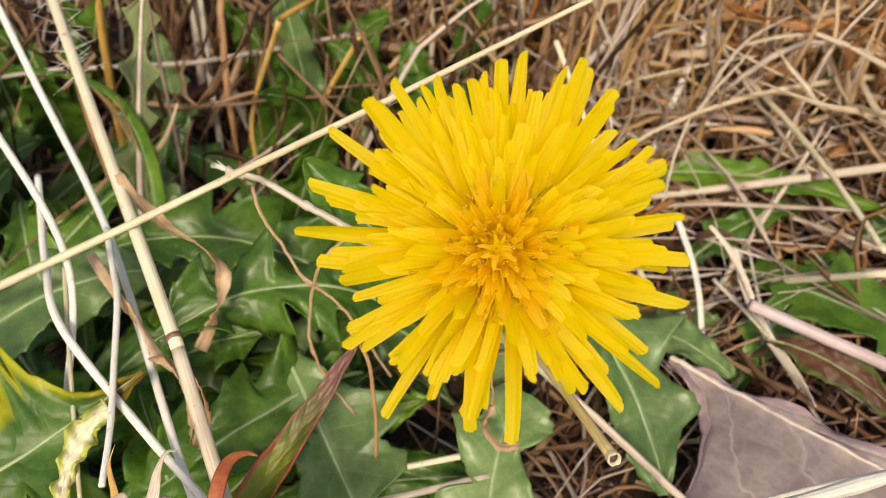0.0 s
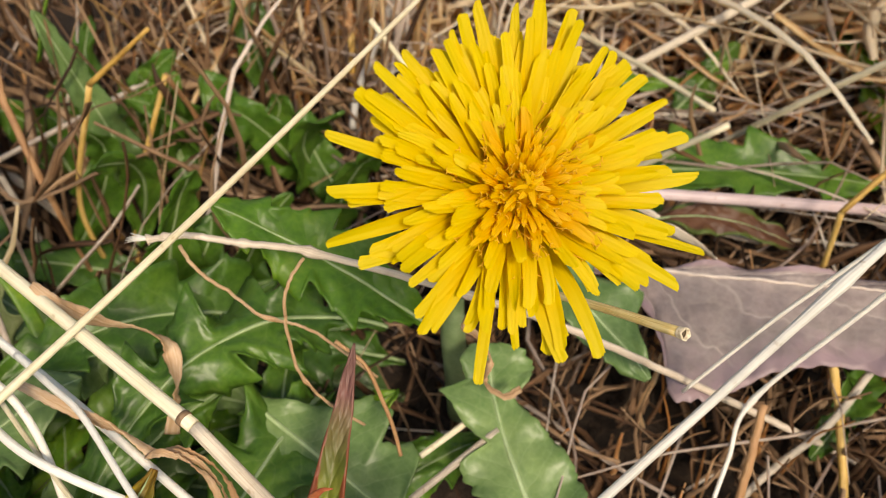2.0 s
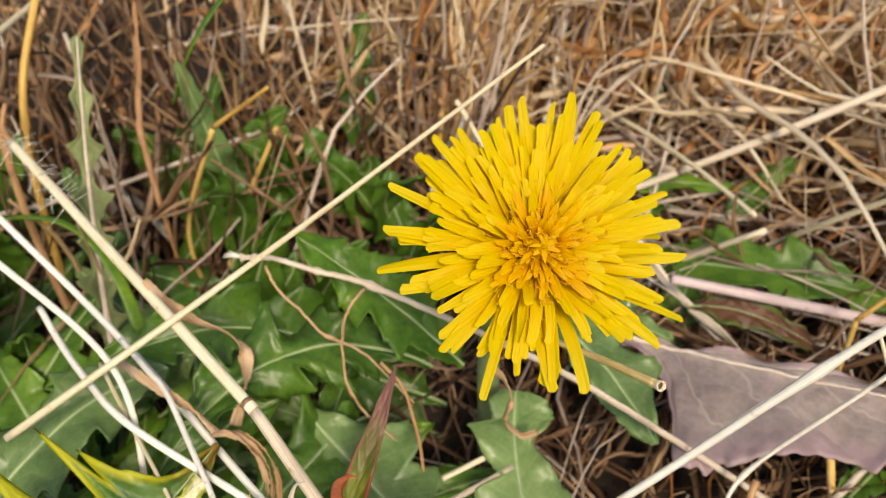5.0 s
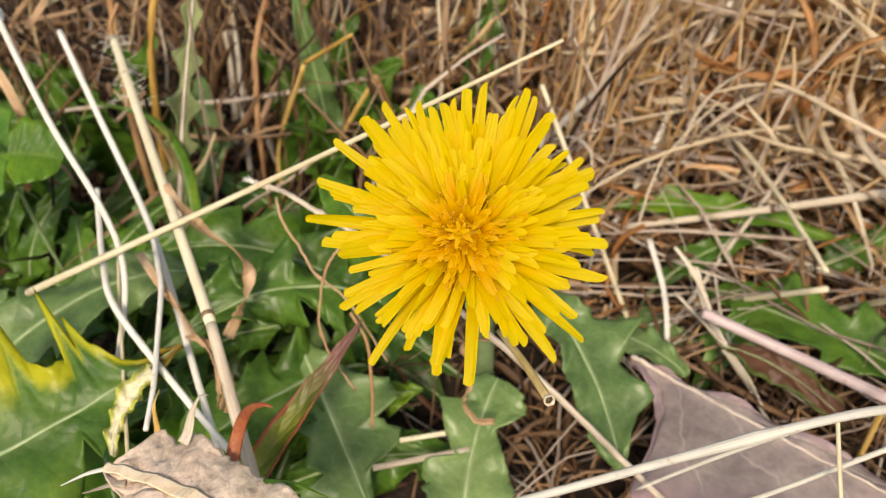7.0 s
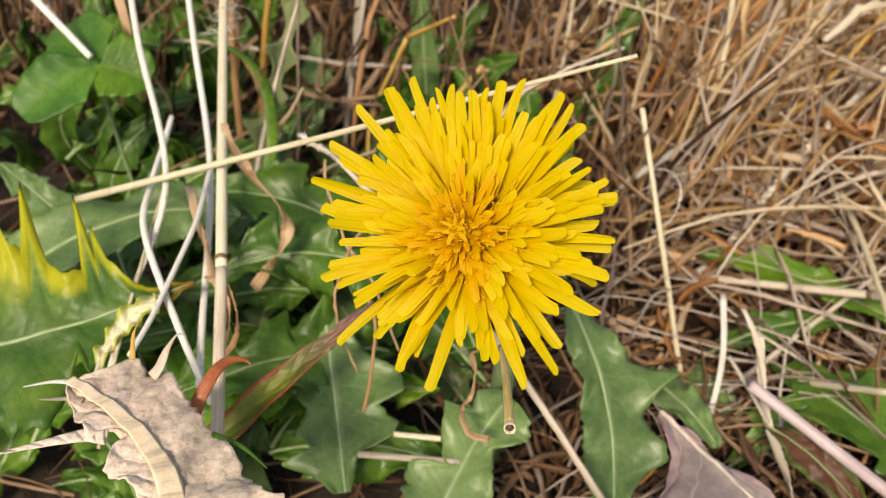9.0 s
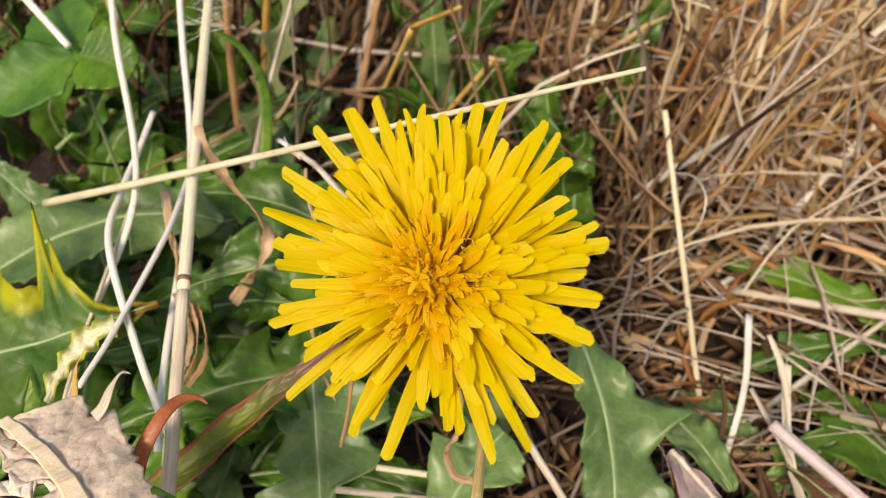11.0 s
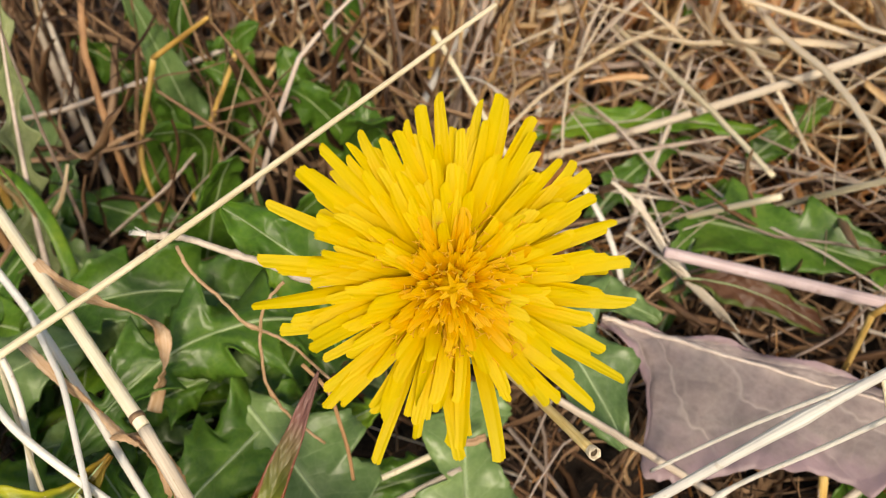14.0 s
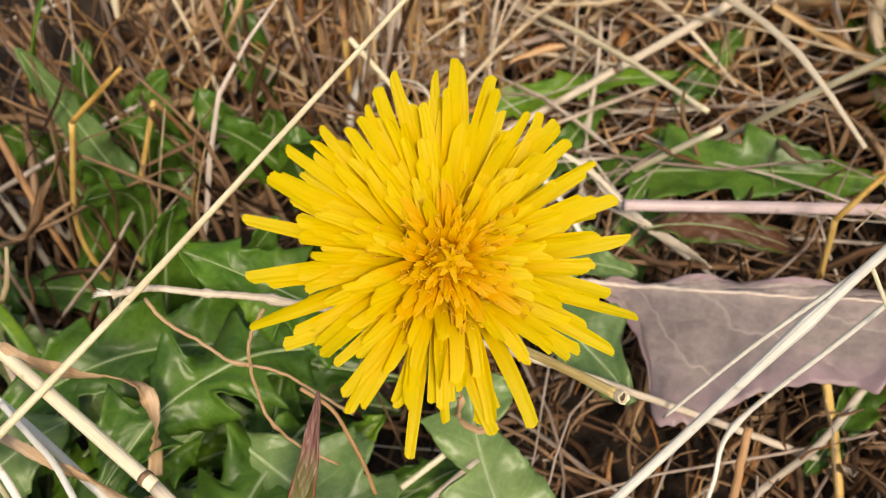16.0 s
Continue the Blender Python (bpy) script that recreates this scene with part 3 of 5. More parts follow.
straw([(0.0588, 0.0570, 0.0698), (0.0480, 0.0625, 0.0520), (0.0369, 0.0671, 0.0336)], 0.00035, 0.0003, WHITE, "thin straw branching off a knot", n=20)
straw([(0.0760, 0.0500, 0.0850), (0.0580, 0.0560, 0.0555), (0.0455, 0.0605, 0.0335), (0.0400, 0.0570, 0.0250), (0.0330, 0.0520, 0.0180)], 0.00042, 0.00036, WHITE, "thin pale straw with a kink above brown litter", n=36, bulge=((0.5, 0.6, 0.03),))
straw([(-0.0321, 0.1043, 0.0705), (-0.0270, 0.1030, 0.0700), (-0.0200, 0.0997, 0.0678), (-0.0118, 0.0950, 0.0662), (0.0063, 0.0876, 0.0552), (0.0200, 0.0785, 0.0485), (0.0385, 0.0690, 0.0334), (0.0600, 0.0590, 0.0140), (0.0720, 0.0530, 0.0030)], 0.00046, 0.0007, TWIG, "brownish dry twig with swollen joints passing under the flower", n=110, name="dry_twig", category="twig",
      bulge=((0.0, 0.9, 0.012), (0.06, 0.7, 0.008), (0.25, 0.6, 0.007), (0.375, 0.8, 0.008), (0.52, 0.4, 0.01)), wob=0.00007)
cut = straw([(0.0120, 0.0734, 0.0673), (0.0150, 0.0620, 0.0740), (0.0177, 0.0508, 0.0802)], 0.0005, 0.00062, GOLDEN, "short golden cut straw under the flower with a dark hollow end", n=18)
a, b = Vector((0.0057, -0.0226, 0.0129)), Vector((0.0027, -0.0112, 0.0062)).normalized()
v, f, u = [], [], []
rim_x = b.orthogonal().normalized()
rim_y = b.cross(rim_x)
for d, r in ((-0.0002, 0.00068), (0.0006, 0.00076), (0.00075, 0.00072), (0.0007, 0.00056), (0.0001, 0.00050)):
    for k in range(16):
        w = 6.2832 * k / 16
        v.append(a + b * (d + (0.00012 * math.sin(5 * w) if d > 0.0005 else 0)) + (rim_x * math.cos(w) + rim_y * math.sin(w)) * r)
for d in range(4):
    for k in range(16):
        f.append((d * 16 + k, d * 16 + (k + 1) % 16, d * 16 + 16 + (k + 1) % 16, d * 16 + 16 + k))
        u.append(((d / 4, k / 16), (d / 4, (k + 1) / 16), ((d + 1) / 4, (k + 1) / 16), ((d + 1) / 4, k / 16)))
part("hollow_end", mesh_of("hollow_end", v, f, u, RIND), cut, "frayed dark rim")
v, f, u = [], [], []
sweep(v, f, u, [a + b * 0.0001, a + b * 0.0003], lambda s: 0.0005, 12)
part("pith", mesh_of("pith", v, f, u, PITH), cut, "dark pith in the hollow end")
straw([(0.0115, 0.086, 0.051), (0.0082, 0.0845, 0.0523), (0.0058, 0.0829, 0.0523), (0.0071, 0.0809, 0.051), (0.0077, 0.078, 0.0486), (0.0063, 0.0775, 0.0441), (0.0086, 0.0753, 0.0412), (0.0119, 0.0762, 0.0398)], 0.0009, 0.0006, CURL, "small brown curled ribbon hanging under the flower", n=40, flat=0.25, wob=0.00008, seed=8, twist=4.0, name="withered_grass")
straw([(-0.0056, 0.0776, 0.0310), (0.0075, 0.0805, 0.0312)], 0.0005, 0.0006, PALE, "cut end of a pale straw below the flower", n=10)
straw([(-0.0101, 0.0714, 0.0310), (0.0075, 0.0760, 0.0312)], 0.0006, 0.0006, GREY, "greyish cut straw lying beside another", n=10)

# ---- stalks further back ----
straw([(0.0545, 0.1073, 0.0364), (0.0620, 0.1046, 0.0344), (0.0920, 0.0939, 0.0262), (0.1250, 0.0820, 0.0169), (0.1500, 0.0730, 0.0100)], 0.0011, 0.0014, PINK, "thick pinkish dry stem lying on the litter", n=36, name="fallen_stalk", category="dry stalk")
straw([(-0.0565, 0.1095, 0.0530), (-0.0517, 0.0981, 0.0555), (-0.0485, 0.0903, 0.0575), (-0.0453, 0.0771, 0.0585), (-0.0428, 0.0665, 0.0595), (-0.0415, 0.0581, 0.06)], 0.00055, 0.00042, WHITE, "thin bleached straw crossing another over the leaves", n=40)
straw([(0.0512, 0.1181, 0.0310), (0.0570, 0.1130, 0.0276), (0.0625, 0.1086, 0.0240), (0.0712, 0.1026, 0.0215), (0.0793, 0.0971, 0.0190)], 0.00055, 0.0007, GREY, "greyish straw forking down over the litter", n=30, flat=0.6, name="withered_grass")
straw([(0.0573, 0.1272, 0.0300), (0.0589, 0.1198, 0.0262), (0.0612, 0.1097, 0.0245), (0.0658, 0.1004, 0.0222), (0.0677, 0.0959, 0.0210)], 0.0008, 0.0011, SHEATH, "limp pinkish grey blade drooping over the stalk", n=44, flat=0.22, wob=0.00008, seed=91, twist=2.4, bulge=((0.7, 0.3, 0.15),), name="withered_grass")
straw([(0.0526, 0.1304, 0.0330), (0.0556, 0.1262, 0.0312), (0.0582, 0.1210, 0.0285), (0.0600, 0.1155, 0.0250)], 0.0006, 0.0007, SHEATH, "withered pinkish grey straw hanging in the litter", n=30, flat=0.4, wob=0.00006, seed=92, twist=1.5, name="withered_grass")
straw([(0.0372, 0.1348, 0.0290), (0.0345, 0.1290, 0.0318), (0.0330, 0.1235, 0.0325), (0.0322, 0.1190, 0.0322), (0.0318, 0.1150, 0.0325)], 0.0005, 0.00035, GREY, "thin kinked greyish end of a dry blade", n=30, flat=0.5, wob=0.0001, seed=93, twist=2.0, name="withered_grass")
straw([(0.0220, 0.1576, 0.0578), (0.0345, 0.1435, 0.0310), (0.0470, 0.1295, 0.0041)], 0.00058, 0.00066, PALE, "straight upright straw stub in the litter", n=16)
straw([(0.0391, 0.1685, 0.0030), (0.0700, 0.1565, 0.0200), (0.1015, 0.1440, 0.0389), (0.1320, 0.1320, 0.0590)], 0.0009, 0.0011, SHEATH, "long tan stalk leaning over the litter", n=30, joints=(0.45,))
straw([(0.0467, 0.1781, 0.0080), (0.1043, 0.1372, 0.0147), (0.1150, 0.1290, 0.0160)], 0.0009, 0.0007, GREY, "flat pale straw lying on the litter", n=24, flat=0.5)
straw([(0.0500, 0.1440, 0.0228), (0.0520, 0.1270, 0.0200), (0.0513, 0.1098, 0.0139)], 0.0008, 0.0006, WHITE, "pale bent straw standing in the litter", n=16, flat=0.5)
straw([(-0.0451, 0.1686, 0.0020), (-0.0451, 0.1686, 0.0279), (-0.0333, 0.1612, 0.0603)], 0.0006, 0.0006, YELLOW, "yellow broken stalk behind the leaves", n=20)
straw([(-0.0333, 0.1612, 0.0603), (-0.0201, 0.1530, 0.0728)], 0.0006, 0.0004, YELLOW, "snapped-over top of a yellow stalk", n=10)
straw([(-0.0400, 0.1730, 0.0010), (-0.0343, 0.1740, 0.0197), (-0.0188, 0.1768, 0.0471)], 0.0006, 0.0006, YELLOW, "yellow stalk broken at the top", n=20)
straw([(-0.0188, 0.1768, 0.0471), (-0.0150, 0.1800, 0.0300), (-0.0130, 0.1800, 0.0020)], 0.0006, 0.0005, BROWN, "brown bent straw hanging from a yellow stalk", n=14)
straw([(0.0640, 0.1400, 0.0040), (0.0672, 0.1370, 0.0080), (0.0812, 0.1143, 0.0370)], 0.0008, 0.0007, PALE, "pale straw leaning over a green leaf", n=16)
straw([(0.0870, 0.1400, 0.0030), (0.0892, 0.1357, 0.0060), (0.0987, 0.1145, 0.0348), (0.1080, 0.0950, 0.0600)], 0.0008, 0.0007, PALE, "slanting straw beside the pinkish stem", n=16)

# ---- leaves of the dandelion and its neighbours ----
UP = (0.0, -0.35, 1.0)
ROS = "green rosette leaves"


def rosette(base, mid, tip, half, mat, label, lobes=5, depth=0.5, seed=1, up=UP, rib=RIB, **more):
    return leaf("dandelion_leaf", base, mid, tip, half, up, mat, label, lobes, depth, seed=seed, rib=rib, group=ROS, **more)


rosette((0.0184, 0.1095, 0.0430), (0.0298, 0.0930, 0.0367), (0.0353, 0.0736, 0.0296), 0.012, BLUEGREEN, "blue-green lobed leaf with a pale midrib under the flower", 3, 0.3, 3, up=(0.05, -0.33, 0.94), fold=0.12, wave=0.0012, sweep_back=0.0, n=110,
        lk=((0, 1), (0.2, 4.5), (0.34, 6.6), (0.43, 13.9), (0.47, 10), (0.55, 6), (0.62, 7), (0.73, 9.8), (0.78, 6), (0.85, 3.4), (1, 1)), rk=((0, 1), (0.18, 4.6), (0.38, 3.5), (0.5, 5), (0.65, 5.3), (0.85, 5), (1, 1)))
rosette((0.0065, 0.0577, 0.0249), (0.0080, 0.0751, 0.0310), (0.0127, 0.0891, 0.0359), 0.012, BLUEGREEN, "broad blue-green leaf with reddish margin over brown litter", 3, 0.3, 8, up=(0, -0.33, 0.94), fold=0.10, sweep_back=0.0, n=110,
        rk=((0, 6), (0.06, 8.4), (0.15, 9.3), (0.34, 8.6), (0.55, 5.4), (0.67, 3.3), (0.74, 5.8), (0.84, 7.7), (0.95, 6), (1, 2)), lk=((0, 4), (0.16, 5.1), (0.3, 7.8), (0.42, 8.7), (0.47, 2.9), (0.55, 5), (0.63, 6.6), (0.76, 8.7), (0.8, 4.2), (0.9, 5), (1, 3)))
rosette((-0.0268, 0.0963, 0.0355), (-0.0195, 0.0833, 0.0309), (-0.0107, 0.0668, 0.0252), 0.012, BLUEGREEN, "wide green leaf with shallow lobes", 3, 0.3, 5, up=(0, -0.33, 0.94), fold=0.08, sweep_back=0.0, n=110,
        lk=((0, 2), (0.2, 5), (0.35, 7.5), (0.46, 13), (0.59, 13), (0.63, 7.8), (0.74, 11.3), (0.8, 9.5), (0.85, 3), (1, 1)), rk=((0, 2), (0.17, 4.8), (0.35, 6.5), (0.48, 7.5), (0.59, 5.4), (0.7, 8), (0.79, 5.4), (0.84, 11.4), (0.9, 6), (1, 2)))
rosette((0.0000, 0.1050, 0.030), (-0.0284, 0.1048, 0.0435), (-0.0560, 0.0880, 0.037), 0.0160, GREEN, "deeply toothed bright green leaf with a pale midrib", 6, 0.65, 2, fold=0.2, wave=0.0020)
rosette((0.0040, 0.0950, 0.040), (-0.0084, 0.1037, 0.054), (-0.0220, 0.1120, 0.066), 0.0135, LIME, "yellow-green leaf tip behind the twig", 4, 0.5, 6, fold=0.12, rib_r=0.0004)
rosette((-0.0150, 0.1000, 0.025), (-0.0300, 0.0850, 0.034), (-0.0520, 0.0660, 0.030), 0.0160, GREEN, "dark green toothed leaf low in the rosette", 5, 0.55, 14, wave=0.0020)
rosette((-0.0100, 0.1150, 0.020), (-0.0350, 0.1200, 0.038), (-0.0640, 0.1180, 0.038), 0.0150, GREEN, "deep green leaf in the shade of the straws", 5, 0.5, 21)
rosette((-0.0719, 0.0556, 0.0507), (-0.0551, 0.0661, 0.0543), (-0.0413, 0.0767, 0.0581), 0.012, FADED, "sunlit yellow-green leaf with upright teeth and a reddish tip", 4, 0.3, 4, up=(0.09, -0.445, 0.89), fold=0.12, wave=0.0014, sweep_back=0.0, n=150,
        lk=((0, 12), (0.17, 20), (0.28, 15), (0.32, 26), (0.37, 12), (0.45, 8), (0.52, 9), (0.56, 22), (0.59, 9), (0.605, 15.7), (0.65, 9), (0.73, 3.8), (0.83, 1.5), (1, 0.5)), rk=((0, 13), (0.2, 15.8), (0.3, 16), (0.4, 8), (0.44, 5), (0.48, 9.6), (0.56, 5.9), (0.66, 4.5), (0.82, 3), (1, 0.5)))
leaf("withered_lobe", (-0.0440, 0.0700, 0.0592), (-0.0478, 0.0648, 0.0568), (-0.0478, 0.0570, 0.0545), 0.0036, (0.1, -0.5, 0.85), CREAM, "bleached cream torn lobe hanging from a fading leaf", 2, 0.5, 0.2, 0.15, wave=0.0012, seed=44, rib=None, crumple=0.0004, blunt=0.8, start=0.7)
rosette((-0.0950, 0.0800, 0.030), (-0.0720, 0.0980, 0.044), (-0.0500, 0.1080, 0.044), 0.0160, BLUEGREEN, "pale-veined green leaf at the edge of the rosette", 4, 0.45, 9)
rosette((-0.0330, 0.0540, 0.040), (-0.0210, 0.0690, 0.051), (-0.0112, 0.0821, 0.0594), 0.0037, RED, "narrow olive green folded leaf with a red edge and mauve tip", 2, 0.08, 12, up=(-0.2, -0.5, 0.85), rib=None, blunt=1.2, start=0.85, fold=0.25, wave=0.0003)
hook = empty("withered_leaf_tip", (-0.0262, 0.0480, 0.0600), "smooth curled orange-red tip of a withering leaf", "leaf")
part("blade", tube_mesh("blade", [Vector(p) - hook.location for p in ((-0.0262, 0.0480, 0.0600), (-0.0263, 0.0515, 0.0628), (-0.0257, 0.0560, 0.0650), (-0.0250, 0.0592, 0.0646), (-0.0234, 0.0605, 0.0640), (-0.0220, 0.0603, 0.0637))], 0.0013, 0.0001, TIPRED, 32, 10, 0.22, bulge=((0.6, 0.25, 0.2),), twist=0.4), hook)
tan_leaf = leaf("withered_leaf", (-0.0170, 0.0315, 0.0702), (-0.0267, 0.0406, 0.0683), (-0.0422, 0.0466, 0.0669), 0.012, (-0.02, 0.18, 0.98), DEAD, "withered pinkish tan leaf with a broad hairy midrib and curled teeth", 3, 0.3, 0.0, 0.02, seed=15, rib=RIB_TAN, rib_r=0.0018, rib_flat=0.03, rib_end=0.5, crumple=0.0006, wave=0.0008, n=170,
                lk=((0, 4), (0.14, 3.1), (0.32, 4.6), (0.46, 6.1), (0.56, 3.5), (0.61, 1.6), (0.66, 1.8), (0.69, 5.3), (0.76, 4.1), (0.82, 4.3), (0.88, 3.1), (0.95, 2.1), (1, 0.4)), rk=((0, 12.8), (0.05, 10.6), (0.18, 9.1), (0.36, 8.3), (0.46, 7.6), (0.58, 8.3), (0.68, 8.9), (0.75, 9.6), (0.80, 10.6), (0.815, 9.6), (0.83, 7.4), (0.85, 8.3), (0.895, 9), (0.92, 7.4), (0.94, 4), (0.97, 1.8), (1, 0.4)))
for pts, r, mat_, what in ((((-0.0405, 0.0467, 0.0670), (-0.0417, 0.0467, 0.0671), (-0.0444, 0.0457, 0.0672), (-0.0472, 0.0435, 0.0675)), 0.0008, WHITE, "long pale curled tooth"),
                           (((-0.0385, 0.0443, 0.0674), (-0.0400, 0.0441, 0.0675), (-0.0419, 0.0432, 0.0676), (-0.0437, 0.0423, 0.0678)), 0.0007, GREY, "pale curled tooth"),
                           (((-0.0205, 0.0450, 0.0675), (-0.0188, 0.0450, 0.0678), (-0.0151, 0.0446, 0.0680), (-0.0105, 0.0425, 0.0684)), 0.0009, LIME, "thin yellow curled tooth"),
                           (((-0.0330, 0.0520, 0.0658), (-0.0324, 0.0533, 0.0668), (-0.0318, 0.0550, 0.0690), (-0.0306, 0.0562, 0.0712), (-0.0292, 0.0563, 0.0716)), 0.0010, TWIG, "mauve upright tooth with a pale curled end"),
                           (((-0.0368, 0.0525, 0.0657), (-0.0370, 0.0538, 0.0668), (-0.0373, 0.0555, 0.0695), (-0.0362, 0.0566, 0.0722)), 0.0006, YELLOW, "yellow-brown upright tooth"),
                           (((-0.0320, 0.0402, 0.0682), (-0.0345, 0.0390, 0.0686), (-0.0385, 0.0358, 0.0691), (-0.0430, 0.0318, 0.0697)), 0.0017, DEAD, "narrow withered side lobe")):
    part("tooth" if "tooth" in what else "lobe", tube_mesh(what.split()[-1], [Vector(p) - tan_leaf.location for p in pts], r, 0.00008, mat_, 20, 10, 0.22), tan_leaf, what)
leaf("withered_leaf", (0.0399, 0.0990, 0.0316), (0.0640, 0.0825, 0.0304), (0.1090, 0.0530, 0.0283), 0.012, (-0.024, -0.114, 0.993), PURPLE, "large purplish grey withered leaf lying underside up", 3, 0.3, 0.0, 0.03, seed=17, rib=RIB_PINK, rib_r=0.0006, crumple=0.00050, wave=0.0014, n=150,
     lk=((0, 0.5), (0.27, 1.3), (0.42, 3), (0.6, 3.5), (0.8, 3), (1, 1.5)), rk=((0, 1), (0.18, 5), (0.24, 10), (0.27, 16), (0.285, 27), (0.33, 27.5), (0.39, 25.5), (0.49, 21), (0.58, 18), (0.65, 16), (0.72, 17), (0.76, 13), (0.84, 10), (1.0, 4)))
rosette((-0.0300, 0.1760, 0.004), (-0.0340, 0.1800, 0.036), (-0.0385, 0.1830, 0.066), 0.0062, BLUEGREEN, "upright green leaf behind yellow stalks", 6, 0.25, 18, up=(0.2, -1.0, 0.2))
rosette((0.0640, 0.1420, 0.008), (0.0850, 0.1180, 0.020), (0.1150, 0.1000, 0.016), 0.0150, GREEN, "green leaf low among dry litter", 4, 0.5, 19)
leaf("withered_leaf", (0.0610, 0.1090, 0.0240), (0.0720, 0.1010, 0.0260), (0.0860, 0.0930, 0.0180), 0.0060, (0.0, -0.5, 0.85), REDLEAF, "reddish brown withering leaf under the pinkish stem", 2, 0.3, seed=44, rib=RIB, rib_r=0.0003)
rosette((0.0400, 0.1700, 0.010), (0.0700, 0.1640, 0.016), (0.0980, 0.1500, 0.018), 0.0080, LIME, "bright green leaf strip in the dry grass", 4, 0.5, 20)
rosette((0.0350, 0.1200, 0.016), (0.0430, 0.1080, 0.026), (0.0520, 0.0990, 0.026), 0.0065, BLUEGREEN, "small pale green leaf beside the purple one", 2, 0.2, 22)
rosette((0.0560, 0.1050, 0.008), (0.0700, 0.1230, 0.016), (0.0860, 0.1400, 0.014), 0.0085, GREEN, "dark green toothed leaf beside the pinkish stem", 4, 0.45, 23, fold=0.1)
rosette((0.0500, 0.1380, 0.008), (0.0660, 0.1480, 0.015), (0.0850, 0.1580, 0.012), 0.0070, GREEN, "narrow green leaf under tangled straws", 4, 0.45, 24)
rosette((0.1250, 0.1050, 0.010), (0.1380, 0.1300, 0.020), (0.1450, 0.1550, 0.016), 0.0080, LIME, "yellow-green leaf in the dry litter", 4, 0.45, 25)
rosette((0.1000, 0.2000, 0.004), (0.1040, 0.2050, 0.022), (0.1120, 0.2100, 0.036), 0.0060, LIME, "bright green shoot in the dry field", 3, 0.3, 26, up=(0.2, -1, 0.3))
rosette((0.0900, 0.0700, 0.006), (0.0760, 0.0620, 0.012), (0.0600, 0.0560, 0.010), 0.0070, GREEN, "dark green leaf in the shade of the purple leaf", 3, 0.4, 27)
# the rest of the rosette, crowded under the straws
rg = random.Random(40)
for k in range(40):
    x, y = rg.uniform(-0.088, -0.008), rg.uniform(0.058, 0.130)
    w = rg.uniform(0, 6.2832)
    d = Vector((math.cos(w), math.sin(w), 0)) * rg.uniform(0.014, 0.024)
    z = rg.uniform(0.008, 0.034) if k < 28 else rg.uniform(0.004, 0.014)
    c = Vector((x, y, z))
    rosette(c - d - Vector((0, 0, 0.010)), c, c + d - Vector((0, 0, rg.uniform(-0.004, 0.006))), rg.uniform(0.009, 0.014), rg.choice((GREEN, LIME, BLUEGREEN, LIME)), "green lobed leaf in the crowded rosette", rg.choice((3, 4, 5)), rg.uniform(0.4, 0.65), 50 + k, wave=0.0018)
for k, (at, ln, w) in enumerate((((-0.062, 0.150, 0.020), 0.030, 2.2), ((-0.085, 0.165, 0.016), 0.028, 0.7), ((-0.100, 0.110, 0.030), 0.024, 2.9), ((-0.110, 0.150, 0.025), 0.026, 1.2), ((-0.070, 0.190, 0.020), 0.03, 1.9), ((0.105, 0.150, 0.016), 0.022, 0.3), ((0.050, 0.125, 0.010), 0.018, 5.6))):
    c, d = Vector(at), Vector((math.cos(w), math.sin(w), 0.35)) * ln * 0.6
    rosette(c - d, c, c + d, 0.008, GREEN if k % 2 else BLUEGREEN, "green leaf half hidden in dry grass", 4, 0.4, 80 + k)
rg = random.Random(91)
for k in range(44):
    c = Vector((rg.uniform(-0.150, 0.016), rg.uniform(0.135, 0.215), 0.002))
    w = rg.uniform(0, 6.2832)
    top = c + Vector((math.cos(w) * 0.018, math.sin(w) * 0.018, rg.uniform(0.022, 0.048)))
    rosette(c, (c + top) / 2 + Vector((rg.gauss(0, 0.004), rg.gauss(0, 0.004), 0.004)), top, rg.uniform(0.006, 0.011), GREEN, "upright green leaf in the shade behind the rosette", 3, 0.35, 120 + k, up=(rg.gauss(0, 0.4), -1.0, 0.3))
for k in range(16):
    c = Vector((rg.uniform(-0.165, -0.045), rg.uniform(0.105, 0.185), rg.uniform(0.008, 0.026)))
    w = rg.uniform(0, 6.2832)
    d = Vector((math.cos(w), math.sin(w), 0.15)) * rg.uniform(0.014, 0.022)
    rosette(c - d - Vector((0, 0, 0.006)), c, c + d, rg.uniform(0.007, 0.011), GREEN, "dark green leaf lying low behind the straws", 3, 0.35, 160 + k)
for k, tip in enumerate(((-0.0790, 0.1260, 0.058), (-0.1000, 0.1100, 0.054), (-0.1040, 0.1360, 0.061))):
    c0 = Vector((-0.0908, 0.1244, 0.0600))
    # the first leaflet's lime colour imitates sun shining through it
    leaf("clover_leaflet", c0, (c0 + Vector(tip)) / 2 + Vector((0, 0, 0.001)), tip, 0.0088, (0.1, -0.5, 1.0), LIME if k == 0 else CLOVER, "rounded green clover leaflet among straws", 1, 0.0, 0.0, 0.2, wave=0.0002, seed=30 + k, group="clover leaflets", blunt=0.45, start=0.3)

